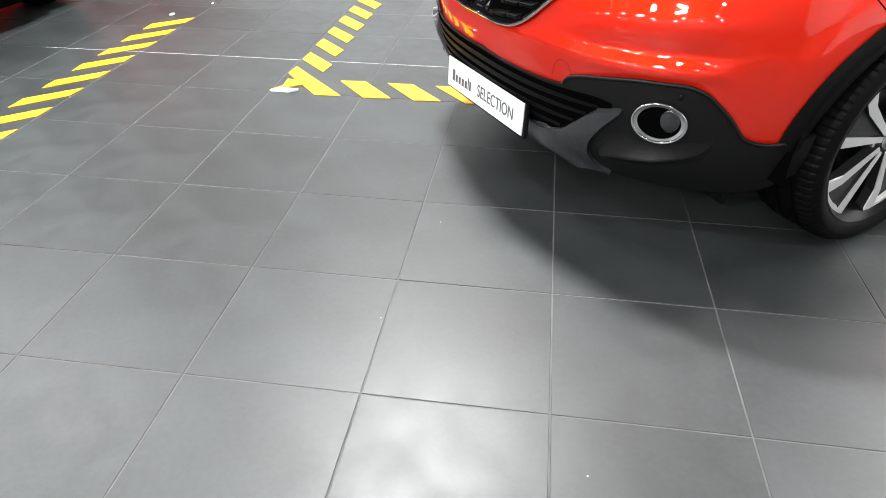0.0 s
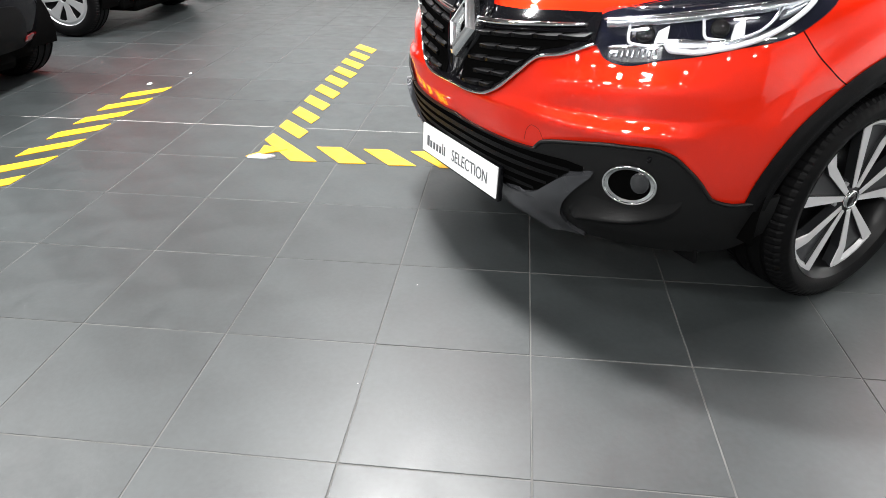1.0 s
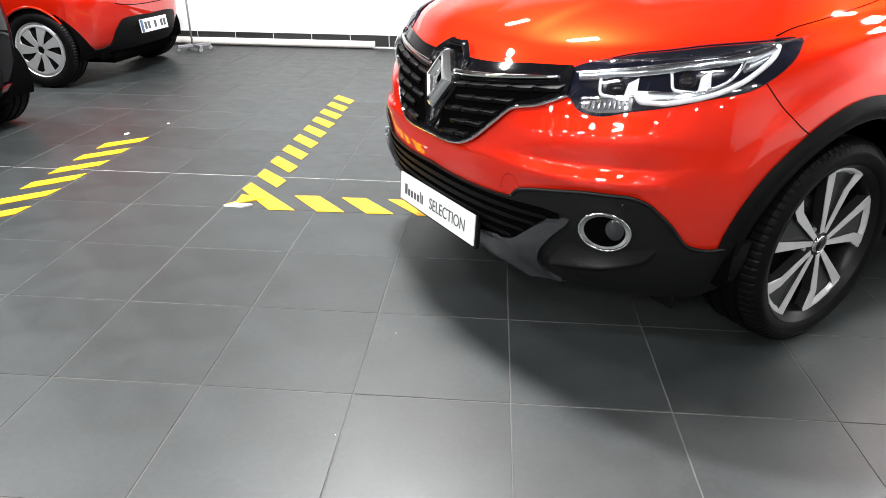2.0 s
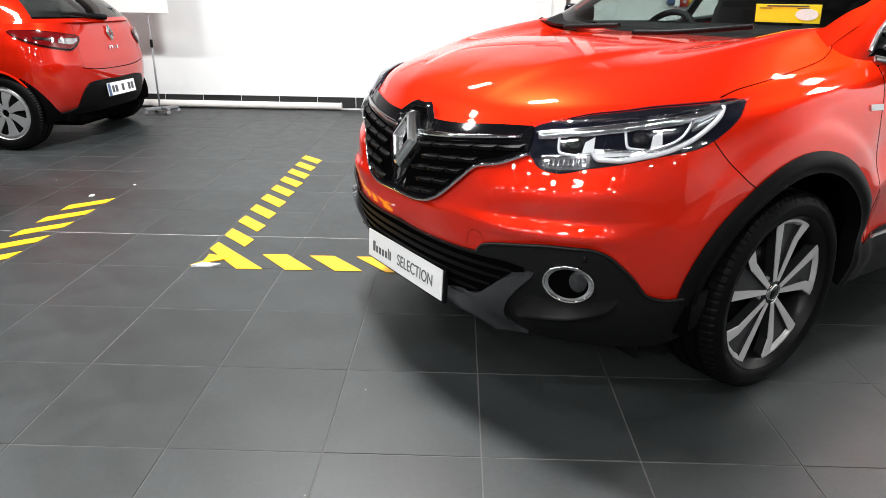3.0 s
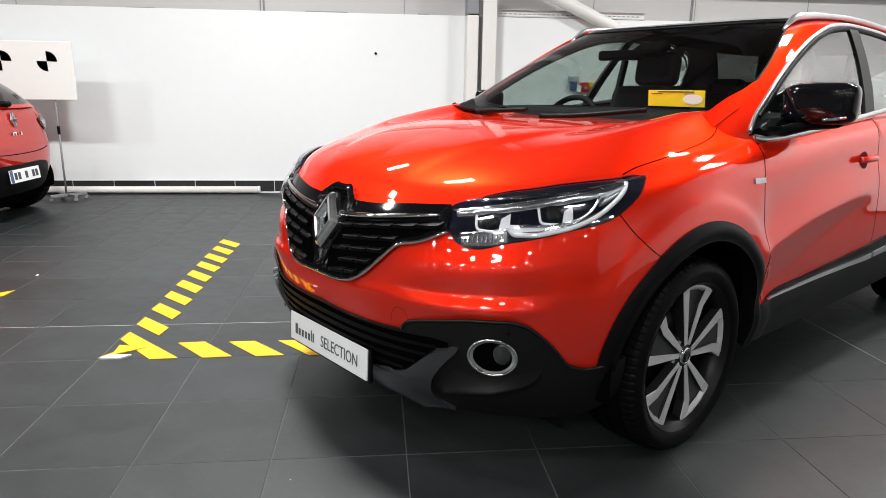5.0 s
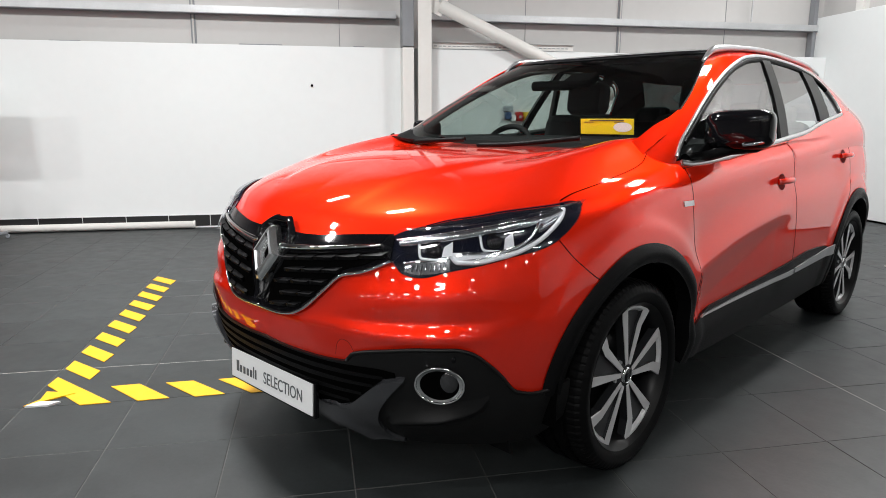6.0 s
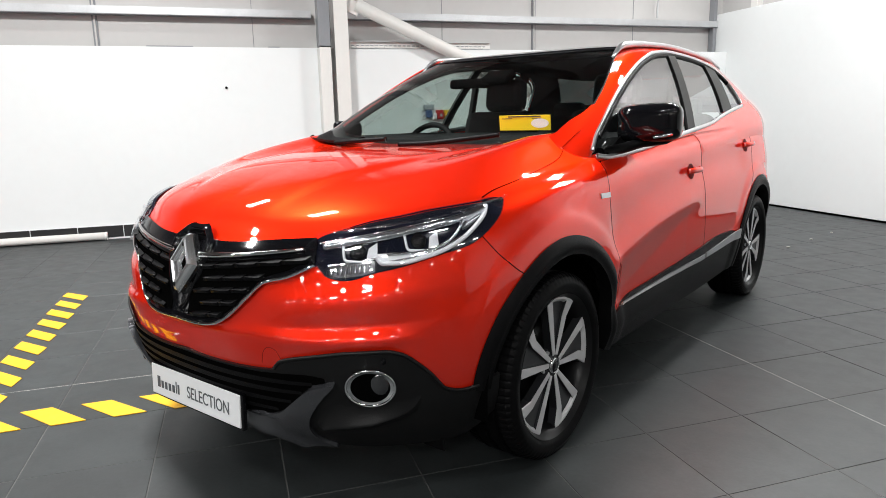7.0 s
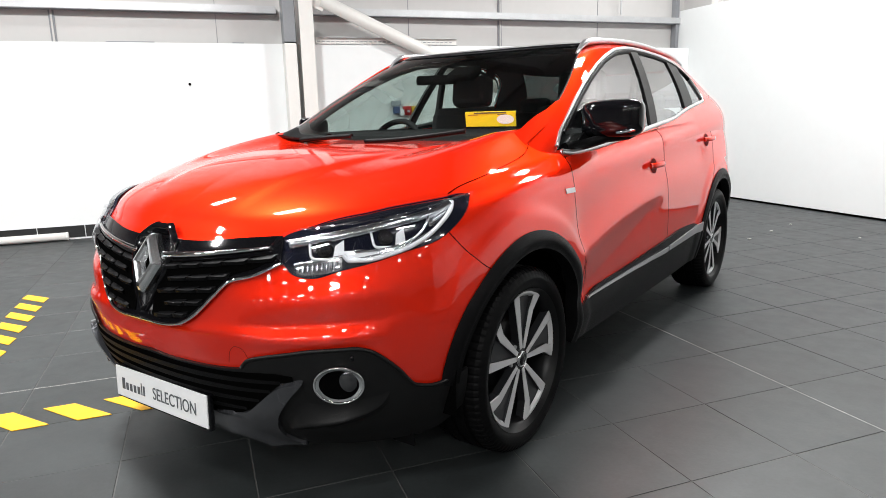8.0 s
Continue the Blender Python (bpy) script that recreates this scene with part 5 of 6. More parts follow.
def lettering(body, size, mat, parent, m, name="lettering"):
    cu = bpy.data.curves.new(name, "FONT")
    cu.body, cu.size, cu.extrude, cu.align_x, cu.align_y = body, size, 0.0004, "CENTER", "CENTER"
    tmp = new("text_source", cu)
    me = bpy.data.meshes.new_from_object(tmp.evaluated_get(bpy.context.evaluated_depsgraph_get()))
    bpy.data.objects.remove(tmp)
    me.materials.clear()
    me.materials.append(mat)
    ob = new(name, me)
    ob.parent = parent
    ob.matrix_basis = m
    return ob


lettering("SELECTION", 0.060, M_BARINK, plate, pose(-0.0042, -0.088, -0.004, 90, 0, -90) @ Matrix.Diagonal((0.80, 1, 1, 1)))
for yb, w, hh, zz in ((0.215, 0.022, 0.040, -0.004), (0.192, 0.018, 0.026, -0.011), (0.168, 0.018, 0.026, -0.011), (0.144, 0.018, 0.026, -0.011), (0.120, 0.018, 0.026, -0.011), (0.102, 0.007, 0.042, -0.003), (0.088, 0.012, 0.034, -0.007)):
    part("print_bar", box((0.0012, w * 0.8, hh), (-0.0036, yb, zz)), M_BARINK, plate, "plain bar in place of a brand word")

# ---- cowl, wipers and cabin ----
X, s = np.meshgrid(np.linspace(0, 0.69, 40), np.linspace(0, 1, 8), indexing="ij")
front_u = 0.20 + 0.24 * (X / 0.83) ** 2.5
zc = 1.058 + 0.05 * (X / 0.8) ** 2
whole("cowl", np.stack([front_u + 0.30 * (1 - s), X * (0.97 + 0.0 * s), zc - 0.005 - 0.012 * s], -1), 0.02, M_PLASTIC, CAR, "black plastic windscreen cowl")
for pts in ([(0.180, -0.40, 1.100), (0.185, -0.317, 1.106), (0.199, -0.188, 1.113), (0.21, -0.10, 1.117)], [(0.165, 0.02, 1.096), (0.174, 0.171, 1.102), (0.208, 0.323, 1.116), (0.262, 0.476, 1.134)]):
    t = np.linspace(0, len(pts) - 1, 24)
    k = np.arange(len(pts))
    line = np.stack([curve(t, k, [q[i] for q in pts]) for i in range(3)], -1)
    v, f = tube(local(line), 0.010, 8)
    mesh_object("wiper", v, f, M_PLASTIC, CAR)

dash = new("dashboard")
dash.parent = CAR
part("dash_top", box((0.60, 1.42, 0.20), (0.80, 0, 1.02), 0.06), M_CABIN, dash)
part("dash_hood", box((0.22, 0.34, 0.09), (0.93, 0.44, 1.075), 0.035), M_CABIN, dash, "hooded instrument cluster")
part("centre_stack", box((0.12, 0.30, 0.30), (1.06, 0, 0.93), 0.02), M_CABIN, dash)


def seat(u, v_, wide):
    st = new("car_seat")
    st.parent = CAR
    part("cushion", box((0.52, wide, 0.18), (u, -v_, 0.62), 0.06), M_CABIN, st)
    part("backrest", box((0.16, wide, 0.62), (u + 0.33, -v_, 0.93), 0.06, (0, 14, 0)), M_CABIN, st)
    part("headrest", box((0.12, 0.27, 0.20), (u + 0.44, -v_, 1.33), 0.05, (0, 8, 0), 3), M_CABIN, st)
    for k in (-0.06, 0.06):
        part("headrest_post", rod((u + 0.41, -v_ + k, 1.16), (u + 0.43, -v_ + k, 1.28), 0.007), M_CHROME, st)


seat(1.18, -0.37, 0.50)
seat(1.18, 0.37, 0.50)
rear = new("rear_bench")
rear.parent = CAR
part("cushion", box((0.50, 1.28, 0.18), (2.12, 0, 0.66), 0.06), M_CABIN, rear)
part("backrest", box((0.16, 1.28, 0.55), (2.46, 0, 0.92), 0.05, (0, 16, 0)), M_CABIN, rear)
for k in (-0.42, 0.42):
    part("headrest", box((0.10, 0.25, 0.15), (2.56, k, 1.22), 0.04), M_CABIN, rear)
for sd in (1, -1):
    part("pillar_cover", box((0.05, 0.03, 0.34), (1.645, 0.655 * sd, 1.235), 0.012, (0, 16, 0)), M_CABIN, CAR, "dark belt strap cover on the centre pillar")
part("cabin_floor", box((2.6, 1.5, 0.06), (1.9, 0, 0.42), 0.01), M_DARK, CAR)
for sd in (1, -1):
    part("door_card", box((2.0, 0.05, 0.62), (1.75, 0.80 * sd, 0.74), 0.02), M_CABIN, CAR)
ring = [(0.98 + 0.16 * math.sin(a) * 0.42, 0.50 + 0.185 * math.cos(a), 1.00 + 0.165 * math.sin(a)) for a in np.linspace(0, 2 * math.pi, 49)[:-1]]
v, f = tube(ring, 0.016, 10, closed=True)
sw = new("steering_wheel")
sw.parent = CAR
mesh_object("steering_rim", v, f, M_CABIN, sw)
part("steering_hub", box((0.06, 0.17, 0.13), (0.98, 0.50, 0.99), 0.03, (0, -24, 0)), M_CABIN, sw)
for ya in (-1, 1):
    part("steering_spoke", rod((0.98, 0.50, 0.99), (0.98, 0.50 + 0.18 * ya, 1.0), 0.014), M_CABIN, sw)
part("interior_mirror", box((0.035, 0.24, 0.052), (1.00, 0.20, 1.382), 0.017, (0, 10, 12)), M_DARK, CAR)
part("sensor_box", box((0.11, 0.17, 0.050), (1.05, 0.05, 1.408), 0.02, (0, -26, 0)), M_DARK, CAR)

for uu in (0, SUV.base):
    wheel(CAR, (uu, -0.790, 0.331), 1, 9 if uu == 0 else 30, 0.338, 0.256)
    wheel(CAR, (uu, 0.790, 0.331), -1, 20, 0.338, 0.256)

# yellow card behind the windscreen, standing on the dashboard
card = tagged(new("price_card"), "yellow card with fine print standing on the dashboard", "card")
card.matrix_world = CAR.matrix_world @ pose(0.560, -0.412, 1.148, 0, -6, 4)
part("card_sheet", box((0.004, 0.25, 0.066), (0, 0, 0.028), 0.001), M_STICKER, card)
part("print_bar", box((0.001, 0.16, 0.005), (-0.0027, 0.0, 0.055)), M_INK, card)
part("print_bar", box((0.001, 0.05, 0.003), (-0.0027, 0.085, 0.047)), M_INK, card)
part("print_bar", box((0.001, 0.045, 0.003), (-0.0027, -0.06, 0.047)), M_INK, card)
bm = bmesh.new()
bmesh.ops.create_cone(bm, cap_ends=True, segments=40, radius1=0.042, radius2=0.042, depth=0.0012, matrix=pose(-0.0028, -0.075, 0.026, 0, 90, 0) @ Matrix.Diagonal((0.48, 1, 1, 1)))
part("stamp", bm, M_PLATE, card, "pale oval stamp")

# ---- things round the car ----
# white tube lying along the foot of the wall
pipe = tagged(new("floor_pole"), "white plastic tube lying on the floor along the wall", "tube")
part("tube", rod((-7.2, 5.70, 0.046), (-1.43, 5.70, 0.046), 0.040, sides=24), M_STEEL_WHITE, pipe, smooth=True)
part("end_cap", rod((-1.435, 5.70, 0.046), (-1.42, 5.70, 0.046), 0.043, sides=24), M_BOARD, pipe)

# target board on a wheeled stand
stand = tagged(new("target_stand"), "white target board with black marks on a thin wheeled stand", "stand")
stand.matrix_world = pose(-3.36, 5.30, 0)
part("board", box((1.62, 0.02, 0.575), (-0.58, -0.02, 1.322), 0.006), M_BOARD, stand, "white board")


def target_mark(cx, cz):
    mark = new("target")
    mark.parent = stand
    for q in (0, 2):
        bm = bmesh.new()
        c = bm.verts.new((cx, -0.0325, cz))
        arc = [bm.verts.new((cx + 0.098 * math.cos(a), -0.0325, cz + 0.098 * math.sin(a))) for a in np.linspace(radians(-2 + 90 * q), radians(92 + 90 * q), 14)]
        for a, b in zip(arc, arc[1:]):
            bm.faces.new((c, a, b))
        bmesh.ops.solidify(bm, geom=bm.faces[:], thickness=0.0012)
        part("quadrant", bm, M_INK, mark, "black quarter circle")


for tx in (-0.02, -0.455, -1.10):
    target_mark(tx, 1.415)
part("pole", rod((0.0, 0, 0.09), (0.0, 0, 1.33), 0.007, sides=14), M_STEEL_GREY, stand, smooth=True)
part("pole_sleeve", rod((0.0, 0, 0.055), (0.0, 0, 0.70), 0.010, sides=14), M_STEEL_GREY, stand, smooth=True)
part("clamp", rod((0.0, 0, 0.69), (0.0, 0, 0.77), 0.015, sides=14), M_PLASTIC, stand, "black clamp on the pole")
part("foot_bar", box((0.36, 0.035, 0.03), (0.02, 0.0, 0.052), 0.006, (0, 0, 42)), M_STEEL_GREY, stand)
part("foot_bar", box((0.30, 0.035, 0.03), (0.02, 0.0, 0.052), 0.006, (0, 0, -38)), M_STEEL_GREY, stand)
for wx, wy in ((-0.11, -0.11), (0.15, 0.12), (0.13, -0.09), (-0.09, 0.09)):
    part("castor", rod((wx, wy - 0.010, 0.0185), (wx, wy + 0.010, 0.0185), 0.018, sides=16), M_GREYBOX, stand)

# industrial sockets on the wall
sock = tagged(new("socket_box"), "grey, red and yellow power sockets on the white wall", "sockets")
sock.matrix_world = pose(2.2, Y1, 1.27)
part("back_box", box((0.12, 0.05, 0.06), (0.0, -0.025, 0.06), 0.006), M_GREYBOX, sock)
part("meter", box((0.075, 0.06, 0.085), (0.0, -0.03, -0.02), 0.008), M_BLUEPLASTIC, sock, "blue socket")
part("switch", box((0.05, 0.07, 0.07), (0.065, -0.035, -0.05), 0.006), M_PLATE, sock)
for dx, mat, nm in ((0.135, M_REDPLASTIC, "red round socket"), (0.235, M_YELLOWPLASTIC, "yellow round socket")):
    one = new("socket")
    one.parent = sock
    tagged(one, nm)
    part("body", box((0.09, 0.05, 0.11), (dx, -0.025, -0.03), 0.010), mat, one)
    part("flap", rod((dx, -0.05, -0.03), (dx, -0.085, -0.035), 0.036, sides=20), mat, one)
    part("flap_rim", rod((dx, -0.085, -0.035), (dx, -0.089, -0.035), 0.018, sides=16), M_GREYBOX, one)


# ---- floor marking tape ----
def stripe(corners, lift):
    bm = bmesh.new()
    up = [bm.verts.new((x, y, 0.0032 + lift)) for x, y in corners]
    dn = [bm.verts.new((x, y, 0.0006)) for x, y in corners]
    bm.faces.new(up)
    for i in range(4):
        j = (i + 1) % 4
        bm.faces.new((dn[i], dn[j], up[j], up[i]))
    bmesh.ops.recalc_face_normals(bm, faces=bm.faces[:])
    return bm


def tape_run(label, corner_sets, group="floor tape"):
    run = tagged(new("floor_tape"), label, "floor tape", group)
    for c in corner_sets:
        part("stripe", stripe([(x + random.uniform(-0.003, 0.003), y + random.uniform(-0.003, 0.003)) for x, y in c], random.uniform(0, 0.0006)), M_TAPE, run)
    return run


tape_run("slanted yellow tape stripes in a row on the dark tiles", [[(-1.334, 1.136), (-1.115, 0.882), (-0.992, 0.886), (-1.322, 1.236)]] +
                     [[(-1.043 + 0.235 * k, 1.068), (-0.883 + 0.2365 * k, 0.882), (-0.757 + 0.2335 * k, 0.888), (-0.920 + 0.235 * k, 1.076)] for k in range(4)])
tape_run("short yellow tape stripes running back across the tiles", [[(-1.327, 1.348 + 0.2325 * k), (-1.166, 1.181 + 0.2315 * k), (-1.152, 1.283 + 0.2335 * k), (-1.318, 1.460 + 0.2325 * k)] for k in range(9)])
tape_run("slanted yellow tape stripes running beside the parked cars", [[(-2.432, 1.716 - 0.2355 * k), (-2.244, 1.885 - 0.2355 * k), (-2.238, 1.985 - 0.2355 * k), (-2.432, 1.822 - 0.2355 * k)] for k in range(9)])
scrap = tagged(new("tape_scrap"), "curled yellow tape end with its white backing", "tape scrap")
part("tape_end", stripe([(-1.345, 0.905), (-1.30, 0.965), (-1.305, 1.055), (-1.175, 1.015)], 0.003), M_TAPE, scrap)
part("backing", stripe([(-1.335, 0.895), (-1.245, 0.892), (-1.205, 0.925), (-1.295, 0.935)], 0.006), M_PLATE, scrap, "white backing paper")
for sx, sy, r in ((-2.402, 2.023, 0.026), (-2.263, 2.312, 0.015), (4.586, 2.59, 0.022), (5.062, 2.795, 0.022), (5.519, 2.99, 0.022), (5.467, 2.186, 0.022), (-0.37, -0.12, 0.0025), (-0.46, -0.62, 0.0025), (0.08, -1.05, 0.0025)):
    bm = bmesh.new()
    bmesh.ops.create_icosphere(bm, subdivisions=2, radius=r, matrix=pose(sx, sy, r * 0.22, 0, 0, sx * 40) @ Matrix.Diagonal((1, 0.55, 0.28, 1)))
    for vtx in bm.verts:
        vtx.co += Vector((noise.noise(vtx.co * 60), noise.noise(vtx.co * 70), 0)) * r * 0.25
    tagged(part("debris", bm, M_DEBRIS, None, "pale crumb of debris on the tiles", True), category="debris", group="crumbs on the floor")


# ---- the other parked cars, seen from behind ----
HATCH = Shape(
    base=2.589, front=0.85, rear=0.62, half=0.866, nf=2.6, nr=3.0, low=0.25,
    shoulder=([0, 0.62, 1.25, 1.9, 3.0, 4.05, 4.5, 5.2], [0.78, 0.82, 0.88, 0.93, 0.95, 0.98, 0.99, 1.00]),
    nose=([0, 0.25, 0.6, 1], [0.70, 0.83, 0.85, 0.74]),
    tail=([0, 0.12, 0.35, 0.55, 0.66, 0.85, 1], [0.40, 0.465, 0.51, 0.52, 0.505, 0.48, 0.44]),
    waist=([0, 0.10, 0.30, 0.55, 0.75, 0.9, 1], [0.90, 0.95, 0.99, 1.0, 0.985, 0.95, 0.90]),
    dome=(0.45, 0.99, 3.0, 1.6), cowl=0.45,
    green=dict(front=([0, 0.5, 1], [0.15, 0.75, 1.30]), back=([0, 0.4, 0.8, 1], [3.06, 2.93, 2.74, 2.62]), width=([0, 0.5, 0.9, 1], [0.78, 0.69, 0.59, 0.54]),
               mid=1.6, nf=5.0, nr=4.0, belt=([0.3, 1.5, 2.6, 3.0], [0.93, 0.95, 0.98, 0.99]), roof=1.345, crown=([1.2, 1.9, 2.7], [-0.02, 0.01, -0.03])),
)


def hatch_windows(a, h):
    P = HATCH.cabin(a, h)
    u = P[..., 0]
    screen = (a < 0.47) & (h < 0.96)
    back = (a > 1.52) & (h > 0.10) & (h < 0.90)
    side = (a > 0.62) & (a < 1.30) & (h > 0.08) & (h < 0.90) & (u < 2.45 - 0.35 * h) & ~((u > 1.40) & (u < 1.50))
    return screen | back | side


def hatchback(name, label, m, paint, tint):
    car = tagged(new(name), label, "car")
    car.matrix_world = m
    S = HATCH
    body_shell(S, "body", paint, car, "", (0, S.base), 0.326, nz=56, step=0.02, hub_z=0.30)
    cabin_shell(S, paint, car, hatch_windows, na=420, nh=44)
    roof_panel(S, paint, car, "roof", crown=0.05)
    roof_panel(S, M_LINING, car, "head_lining", inset=0.03, lift=-0.04)
    tail = lambda q, z, out=0.0: S.at(S.pmax - q, z, out)

    def back_plate(nm, xs, lo, up, out, depth, mat, lbl="", nx=50, ny=12):
        P = lens_shape(xs, lo, up, nx, ny, lambda x, z: tail(x, z, out))[:, ::-1]
        return whole(nm, P, depth, mat, car, lbl)

    # panes
    for nm, a0, a1, h0, h1 in (("windscreen", 0.0, 0.49, 0.0, 0.97), ("rear_window", 1.50, 2.0, 0.08, 0.92)):
        A, H = np.meshgrid(np.linspace(a0, a1, 30), np.linspace(h0, h1, 20), indexing="ij")
        P = S.cabin(A, H)
        P[..., 0] += 0.006 if a0 == 0 else -0.006
        Q = P if a0 == 0 else P[::-1]
        M = Q[::-1].copy()
        M[..., 1] *= -1
        v, f = sheet(np.concatenate([M[:-1], Q], 0))
        mesh_object(nm, local(v, 1), f if a0 == 0 else [q[::-1] for q in f], tint, car).visible_shadow = False
    for sd in (1, -1):
        A, H = np.meshgrid(np.linspace(0.60, 1.32, 60), np.linspace(0.05, 0.93, 16), indexing="ij")
        P = S.cabin(A, H)
        P[..., 1] -= 0.006
        v, f = sheet(local(P, sd))
        mesh_object("side_window", v, f, tint, car).visible_shadow = False
    part("cabin_block", box((1.5, 1.2, 0.50), (1.75, 0, 0.72), 0.1), M_CABIN, car)
    part("parcel_shelf", box((0.5, 1.2, 0.05), (2.60, 0, 0.95), 0.01), M_CABIN, car)
    part("underbody", box((3.5, 1.2, 0.12), (1.2, 0, 0.24), 0.03), M_DARK, car)
    part("rear_silencer", box((0.45, 0.9, 0.16), (2.75, 0.0, 0.22), 0.05), M_DARK, car)
    # spoiler and wiper
    P = S.cabin(np.repeat(np.linspace(1.45, 2.0, 20)[:, None], 4, 1), np.repeat(np.array([0.90, 0.94, 0.98, 1.0])[None], 20, 0))[::-1]
    P[..., 0] += np.array([0.10, 0.11, 0.09, 0.0])[None]
    whole("spoiler", P[:, ::1], 0.02, paint, car, "spoiler above the rear window")
    w = S.cabin(np.array([2.0, 1.93, 1.84, 1.74]), np.array([0.10, 0.16, 0.20, 0.22]))
    w[:, 0] += 0.03
    v, f = tube(local(w), [0.022, 0.018, 0.014, 0.008], 8)
    mesh_object("rear_wiper", v, f, M_PLASTIC, car)
    # black lower bumper, number plate, tail lamps, seams
    back_plate("lower_bumper", [0, 0.30, 0.44, 0.52, 0.58, 0.72, 0.86], [0.252] * 7, [0.515, 0.52, 0.505, 0.43, 0.315, 0.285, 0.275], 0.010, 0.012, M_PLASTIC, "black plastic lower bumper")
    if paint is not M_BLACKPAINT:
        plate = new("number_plate")
        plate.parent = car
        plate.matrix_basis = pose(S.base + 0.525, 0, 0.425, 0, -6, 0)
        part("plate_face", box((0.008, 0.45, 0.11), (0, 0, 0), 0.002), M_PLATE, plate, "white number plate with plain bars")
        part("plate_band", box((0.002, 0.04, 0.106), (0.005, -0.203, 0)), M_BLUEPLASTIC, plate)
        for i in range(7):
            if i not in (2, 4):
                part("plain_bar", box((0.002, 0.038, 0.06), (0.005, -0.145 + 0.053 * i, 0)), M_INK, plate)
    for sd in (1, -1):
        lamp = new("tail_lamp")
        lamp.parent = car
        tagged(lamp, "red tail lamp with a clear inner window")
        P = lens_shape([0.46, 0.50, 0.58, 0.70, 0.90, 1.03, 1.10], [0.850, 0.812, 0.775, 0.792, 0.838, 0.882, 0.918], [0.880, 0.893, 0.903, 0.920, 0.935, 0.935, 0.928], 50, 12, lambda x, z: tail(x, z, 0.010))[:, ::-1]
        flank("surround", P, 0.014, M_GLOSSBLACK, lamp, "black lamp surround", (sd,))
        P = lens_shape([0.480, 0.51, 0.58, 0.70, 0.90, 1.02, 1.085], [0.855, 0.825, 0.790, 0.803, 0.848, 0.886, 0.918], [0.876, 0.886, 0.897, 0.914, 0.929, 0.930, 0.925], 50, 12, lambda x, z: tail(x, z, 0.014))[:, ::-1]
        flank("lens", P, 0.008, M_REDLENS, lamp, "red lens", (sd,))
        P = lens_shape([0.50, 0.56, 0.68], [0.845, 0.822, 0.836], [0.868, 0.866, 0.868], 14, 5, lambda x, z: tail(x, z, 0.017))[:, ::-1]
        flank("reverse_lamp", P, 0.006, M_LAMPSILVER, lamp, "clear reversing window", (sd,))
        P = lens_shape([0.72, 0.80, 0.88], [0.852, 0.860, 0.870], [0.872, 0.880, 0.886], 12, 4, lambda x, z: tail(x, z, 0.017))[:, ::-1]
        flank("inner_reflector", P, 0.006, M_CHROME, lamp, "", (sd,))
        v, f = tube(local(tail(np.linspace(0.0, 0.50, 30), 0.605 + 0.03 * np.linspace(0, 1, 30) ** 3, -0.001), sd), 0.004, 6)
        mesh_object("tailgate_gap", v, f, M_DARK, car)
        v, f = tube(local(tail(np.full(20, 0.49), np.linspace(0.635, 0.98, 20), -0.0012), sd), 0.002, 6)
        mesh_object("tailgate_gap", v, f, M_DARK, car)
        if paint is M_BLACKPAINT:
            P = lens_shape([0.56, 0.62, 0.70], [0.295, 0.292, 0.298], [0.325, 0.33, 0.325], 12, 4, lambda x, z: tail(x, z, 0.016))[:, ::-1]
            flank("rear_reflector", P, 0.006, M_REDLENS, car, "red rear reflector", (sd,))
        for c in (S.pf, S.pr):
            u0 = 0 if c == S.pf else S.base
            # arch liner, its shade painted in with the lightless black
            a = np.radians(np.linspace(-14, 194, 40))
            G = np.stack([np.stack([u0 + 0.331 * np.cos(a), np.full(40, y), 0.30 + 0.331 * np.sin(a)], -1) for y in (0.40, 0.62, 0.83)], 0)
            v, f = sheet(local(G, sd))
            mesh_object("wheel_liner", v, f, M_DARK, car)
            v, f = tube(local(S.at(c + 0.329 * np.cos(a[4:-4]), 0.30 + 0.329 * np.sin(a[4:-4]), 0.001), sd), 0.010, 8)
            mesh_object("arch_edge", v, f, paint, car)
            wheel(car, (u0, -0.755 * sd, 0.302), sd, 11, 0.302, 0.205, 0.095, cover=True)
    bm = bmesh.new()
    rings = []
    for w_, hh, d in ((0.046, 0.068, 0.0), (0.032, 0.052, 0.016), (0.015, 0.022, 0.006), (0.014, 0.020, -0.004)):
        rings.append([bm.verts.new(q) for q in ((d, w_, 0), (d, 0.004, hh), (d, -0.004, hh), (d, -w_, 0), (d, -0.004, -hh), (d, 0.004, -hh))])
    for A_, B_ in zip(rings, rings[1:]):
        for i in range(6):
            j = (i + 1) % 6
            bm.faces.new((A_[i], A_[j], B_[j], B_[i]))
    e = tail(0.0, 0.895, 0.008)
    part("emblem", bm, M_BADGE, car, "plain chrome lozenge emblem").matrix_basis = pose(float(e[0]), 0, 0.895, 0, -14, 0)
    e = tail(0.0, 0.775, 0.006)
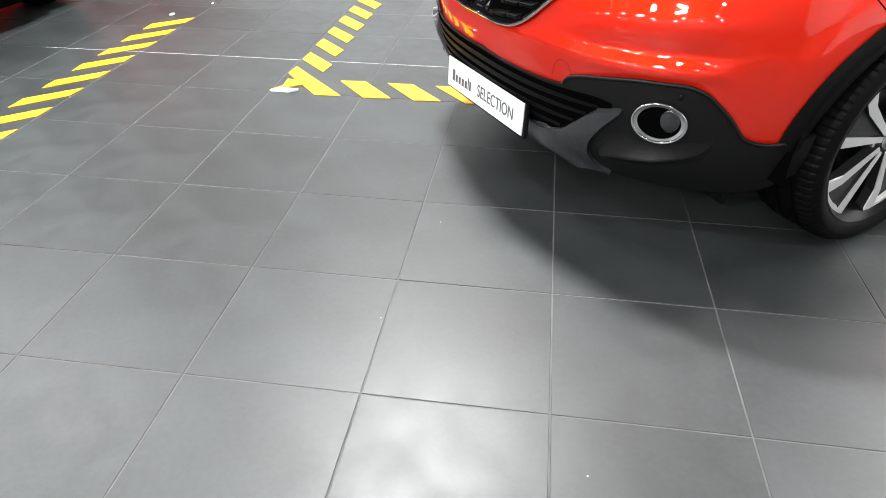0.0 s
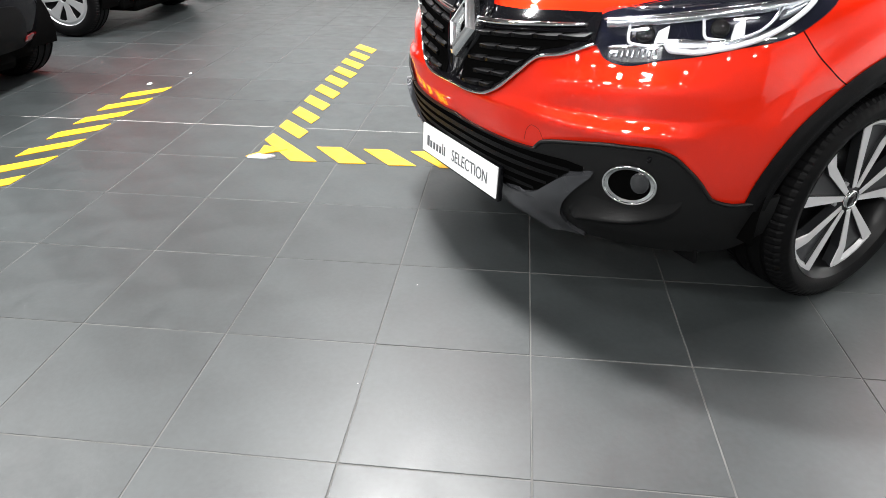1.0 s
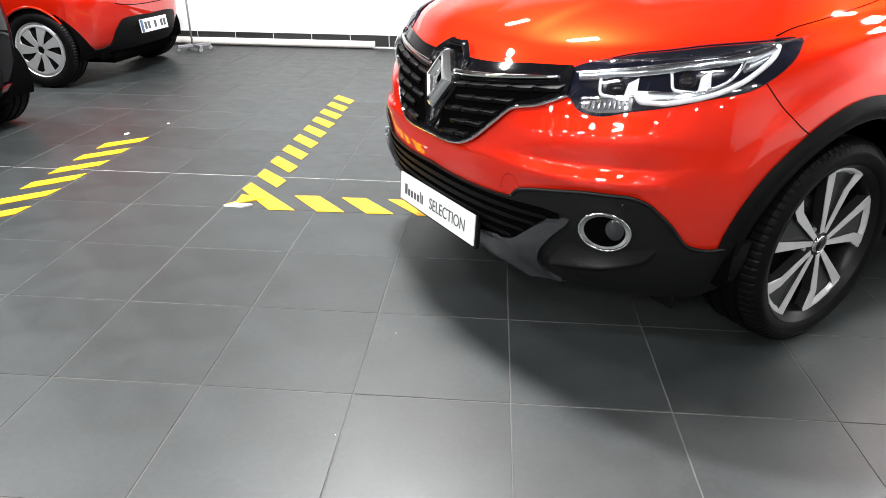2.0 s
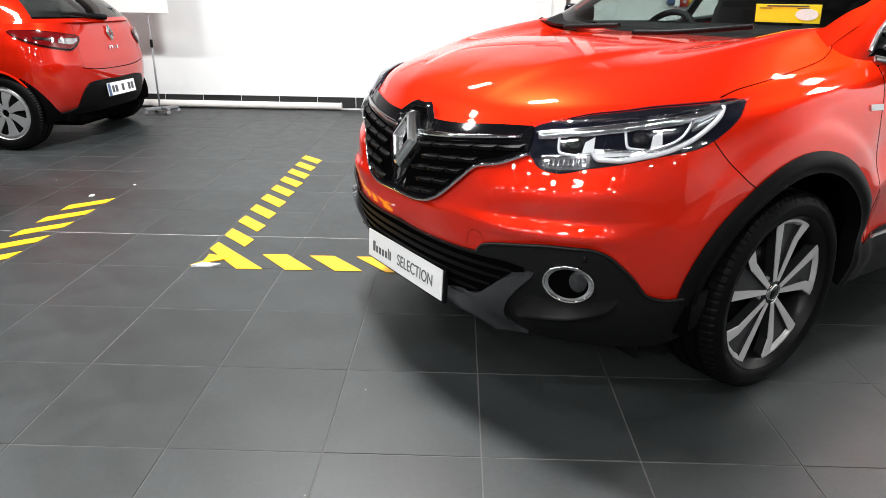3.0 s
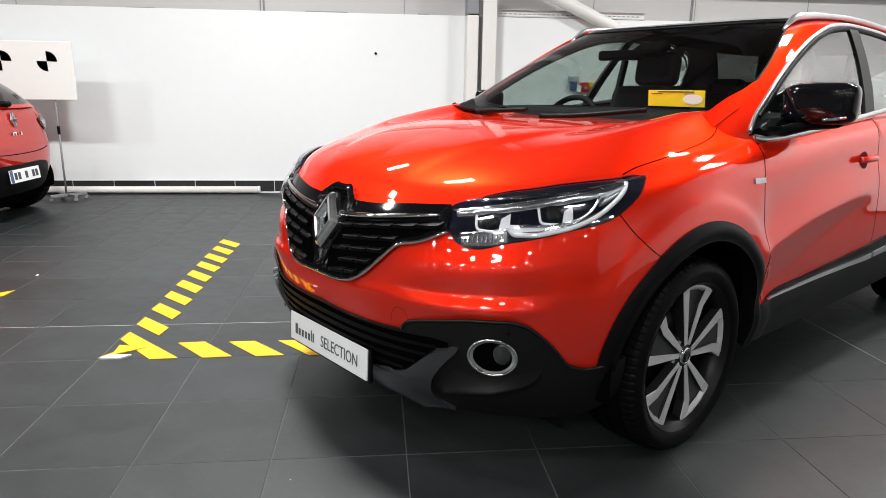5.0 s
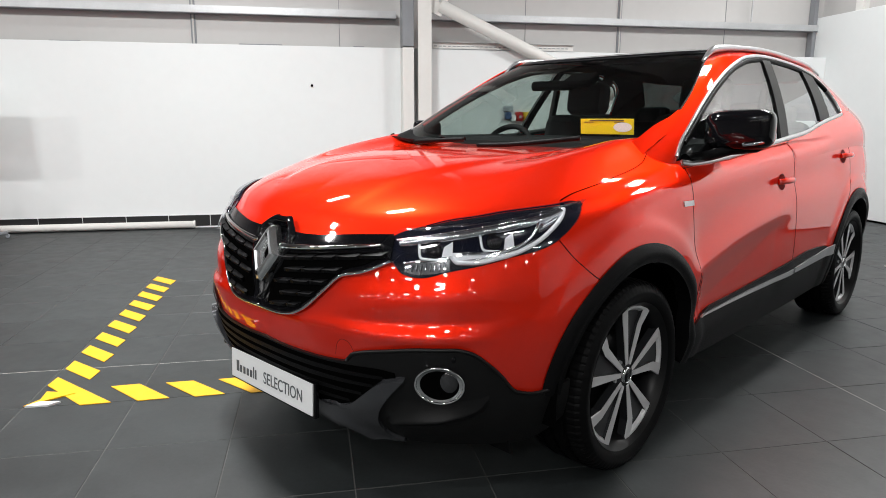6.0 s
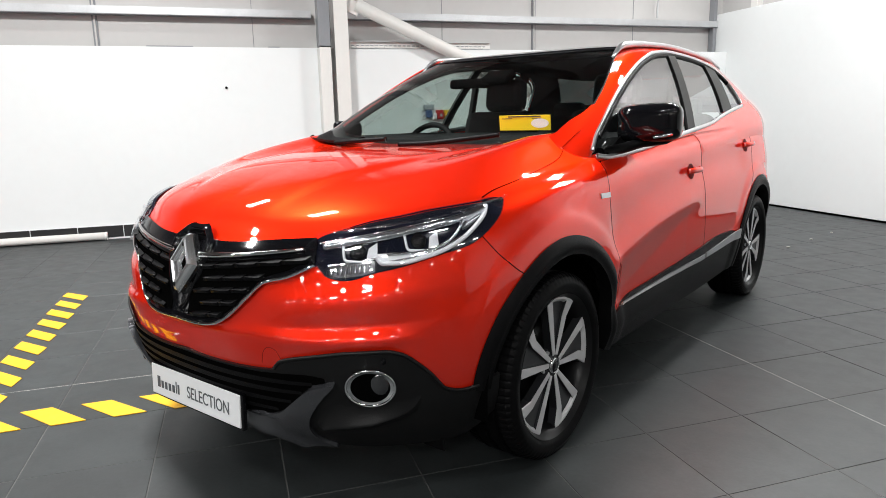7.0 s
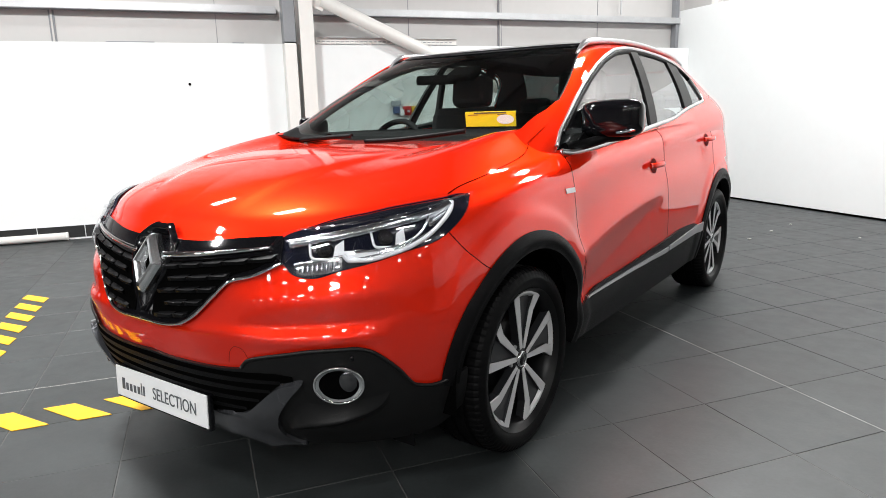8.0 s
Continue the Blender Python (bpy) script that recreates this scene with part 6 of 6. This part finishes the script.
    for i in range(4):
        part("badge_bar", box((0.006, 0.022 if i != 2 else 0.010, 0.028), (float(e[0]), -0.06 + 0.04 * i, 0.775), 0.003), M_CHROME, car, "plain chrome bar of a badge")
    return car


hatchback("hatchback_car", "glossy red hatchback parked with its rear to the aisle", pose(-6.25, 4.25, 0, 0, 0, -3.0), M_PAINT_DARK, M_GLASSDARK)
hatchback("dark_car", "black hatchback parked with its rear to the aisle", pose(-6.08, 1.84, 0, 0, 0, -9.2), M_BLACKPAINT, M_GLASSDARK)

# ---- floor tiles ----
def lay_tiles():
    one = part("tile", tile_mesh(), M_TILE, floor)
    me = one.data
    bpy.data.objects.remove(one)
    rest_v, rest_f = [], []
    src = [tuple(v.co) for v in me.vertices]
    srf = [tuple(p.vertices) for p in me.polygons]
    for i in range(int(X0 / TILE) - 1, int(X1 / TILE) + 1):
        for j in range(int(Y0 / TILE) - 1, int(CLAD_Y / TILE)):
            x, y = (i + 0.5) * TILE, (j + 0.5) * TILE
            near = -4.0 < x < 3.4 and -2.0 < y < 3.4
            if near:
                t = share("tile", me, floor, pose(x, y, random.uniform(-0.0004, 0.0004), random.uniform(-0.05, 0.05), random.uniform(-0.05, 0.05)))
            else:
                b = len(rest_v)
                rest_v.extend((a + x, c + y, d) for a, c, d in src)
                rest_f.extend(tuple(b + k for k in f) for f in srf)
    tagged(mesh_object("tile_field", rest_v, rest_f, M_TILE, floor, smooth=False), kind="stuff")


lay_tiles()
part("grout_line", box((2.5, 0.0034, 0.004), (-1.55, 3 * TILE, -0.0023)), M_PALEGROUT, floor, "pale cement joint between tiles")
part("grout_line", box((0.0034, 4.6, 0.004), (5 * TILE, -0.2, -0.0023)), M_PALEGROUT, floor, "pale cement joint between tiles")

# ---- skirting tiles ----
def lay_skirting():
    w = 0.4437
    one = part("tile", box((w - 0.008, 0.010, 0.122), (0, 0, 0), 0.0015, segments=1), M_BASE, baseboard)
    me = one.data
    bpy.data.objects.remove(one)
    i = 0
    x = -3.04 - 16 * w + w / 2
    while x < X1 - 0.2:
        share("tile", me, baseboard, pose(x, Y1 - 0.008, 0.081 + random.uniform(-0.0008, 0.0008)))
        x += w


lay_skirting()
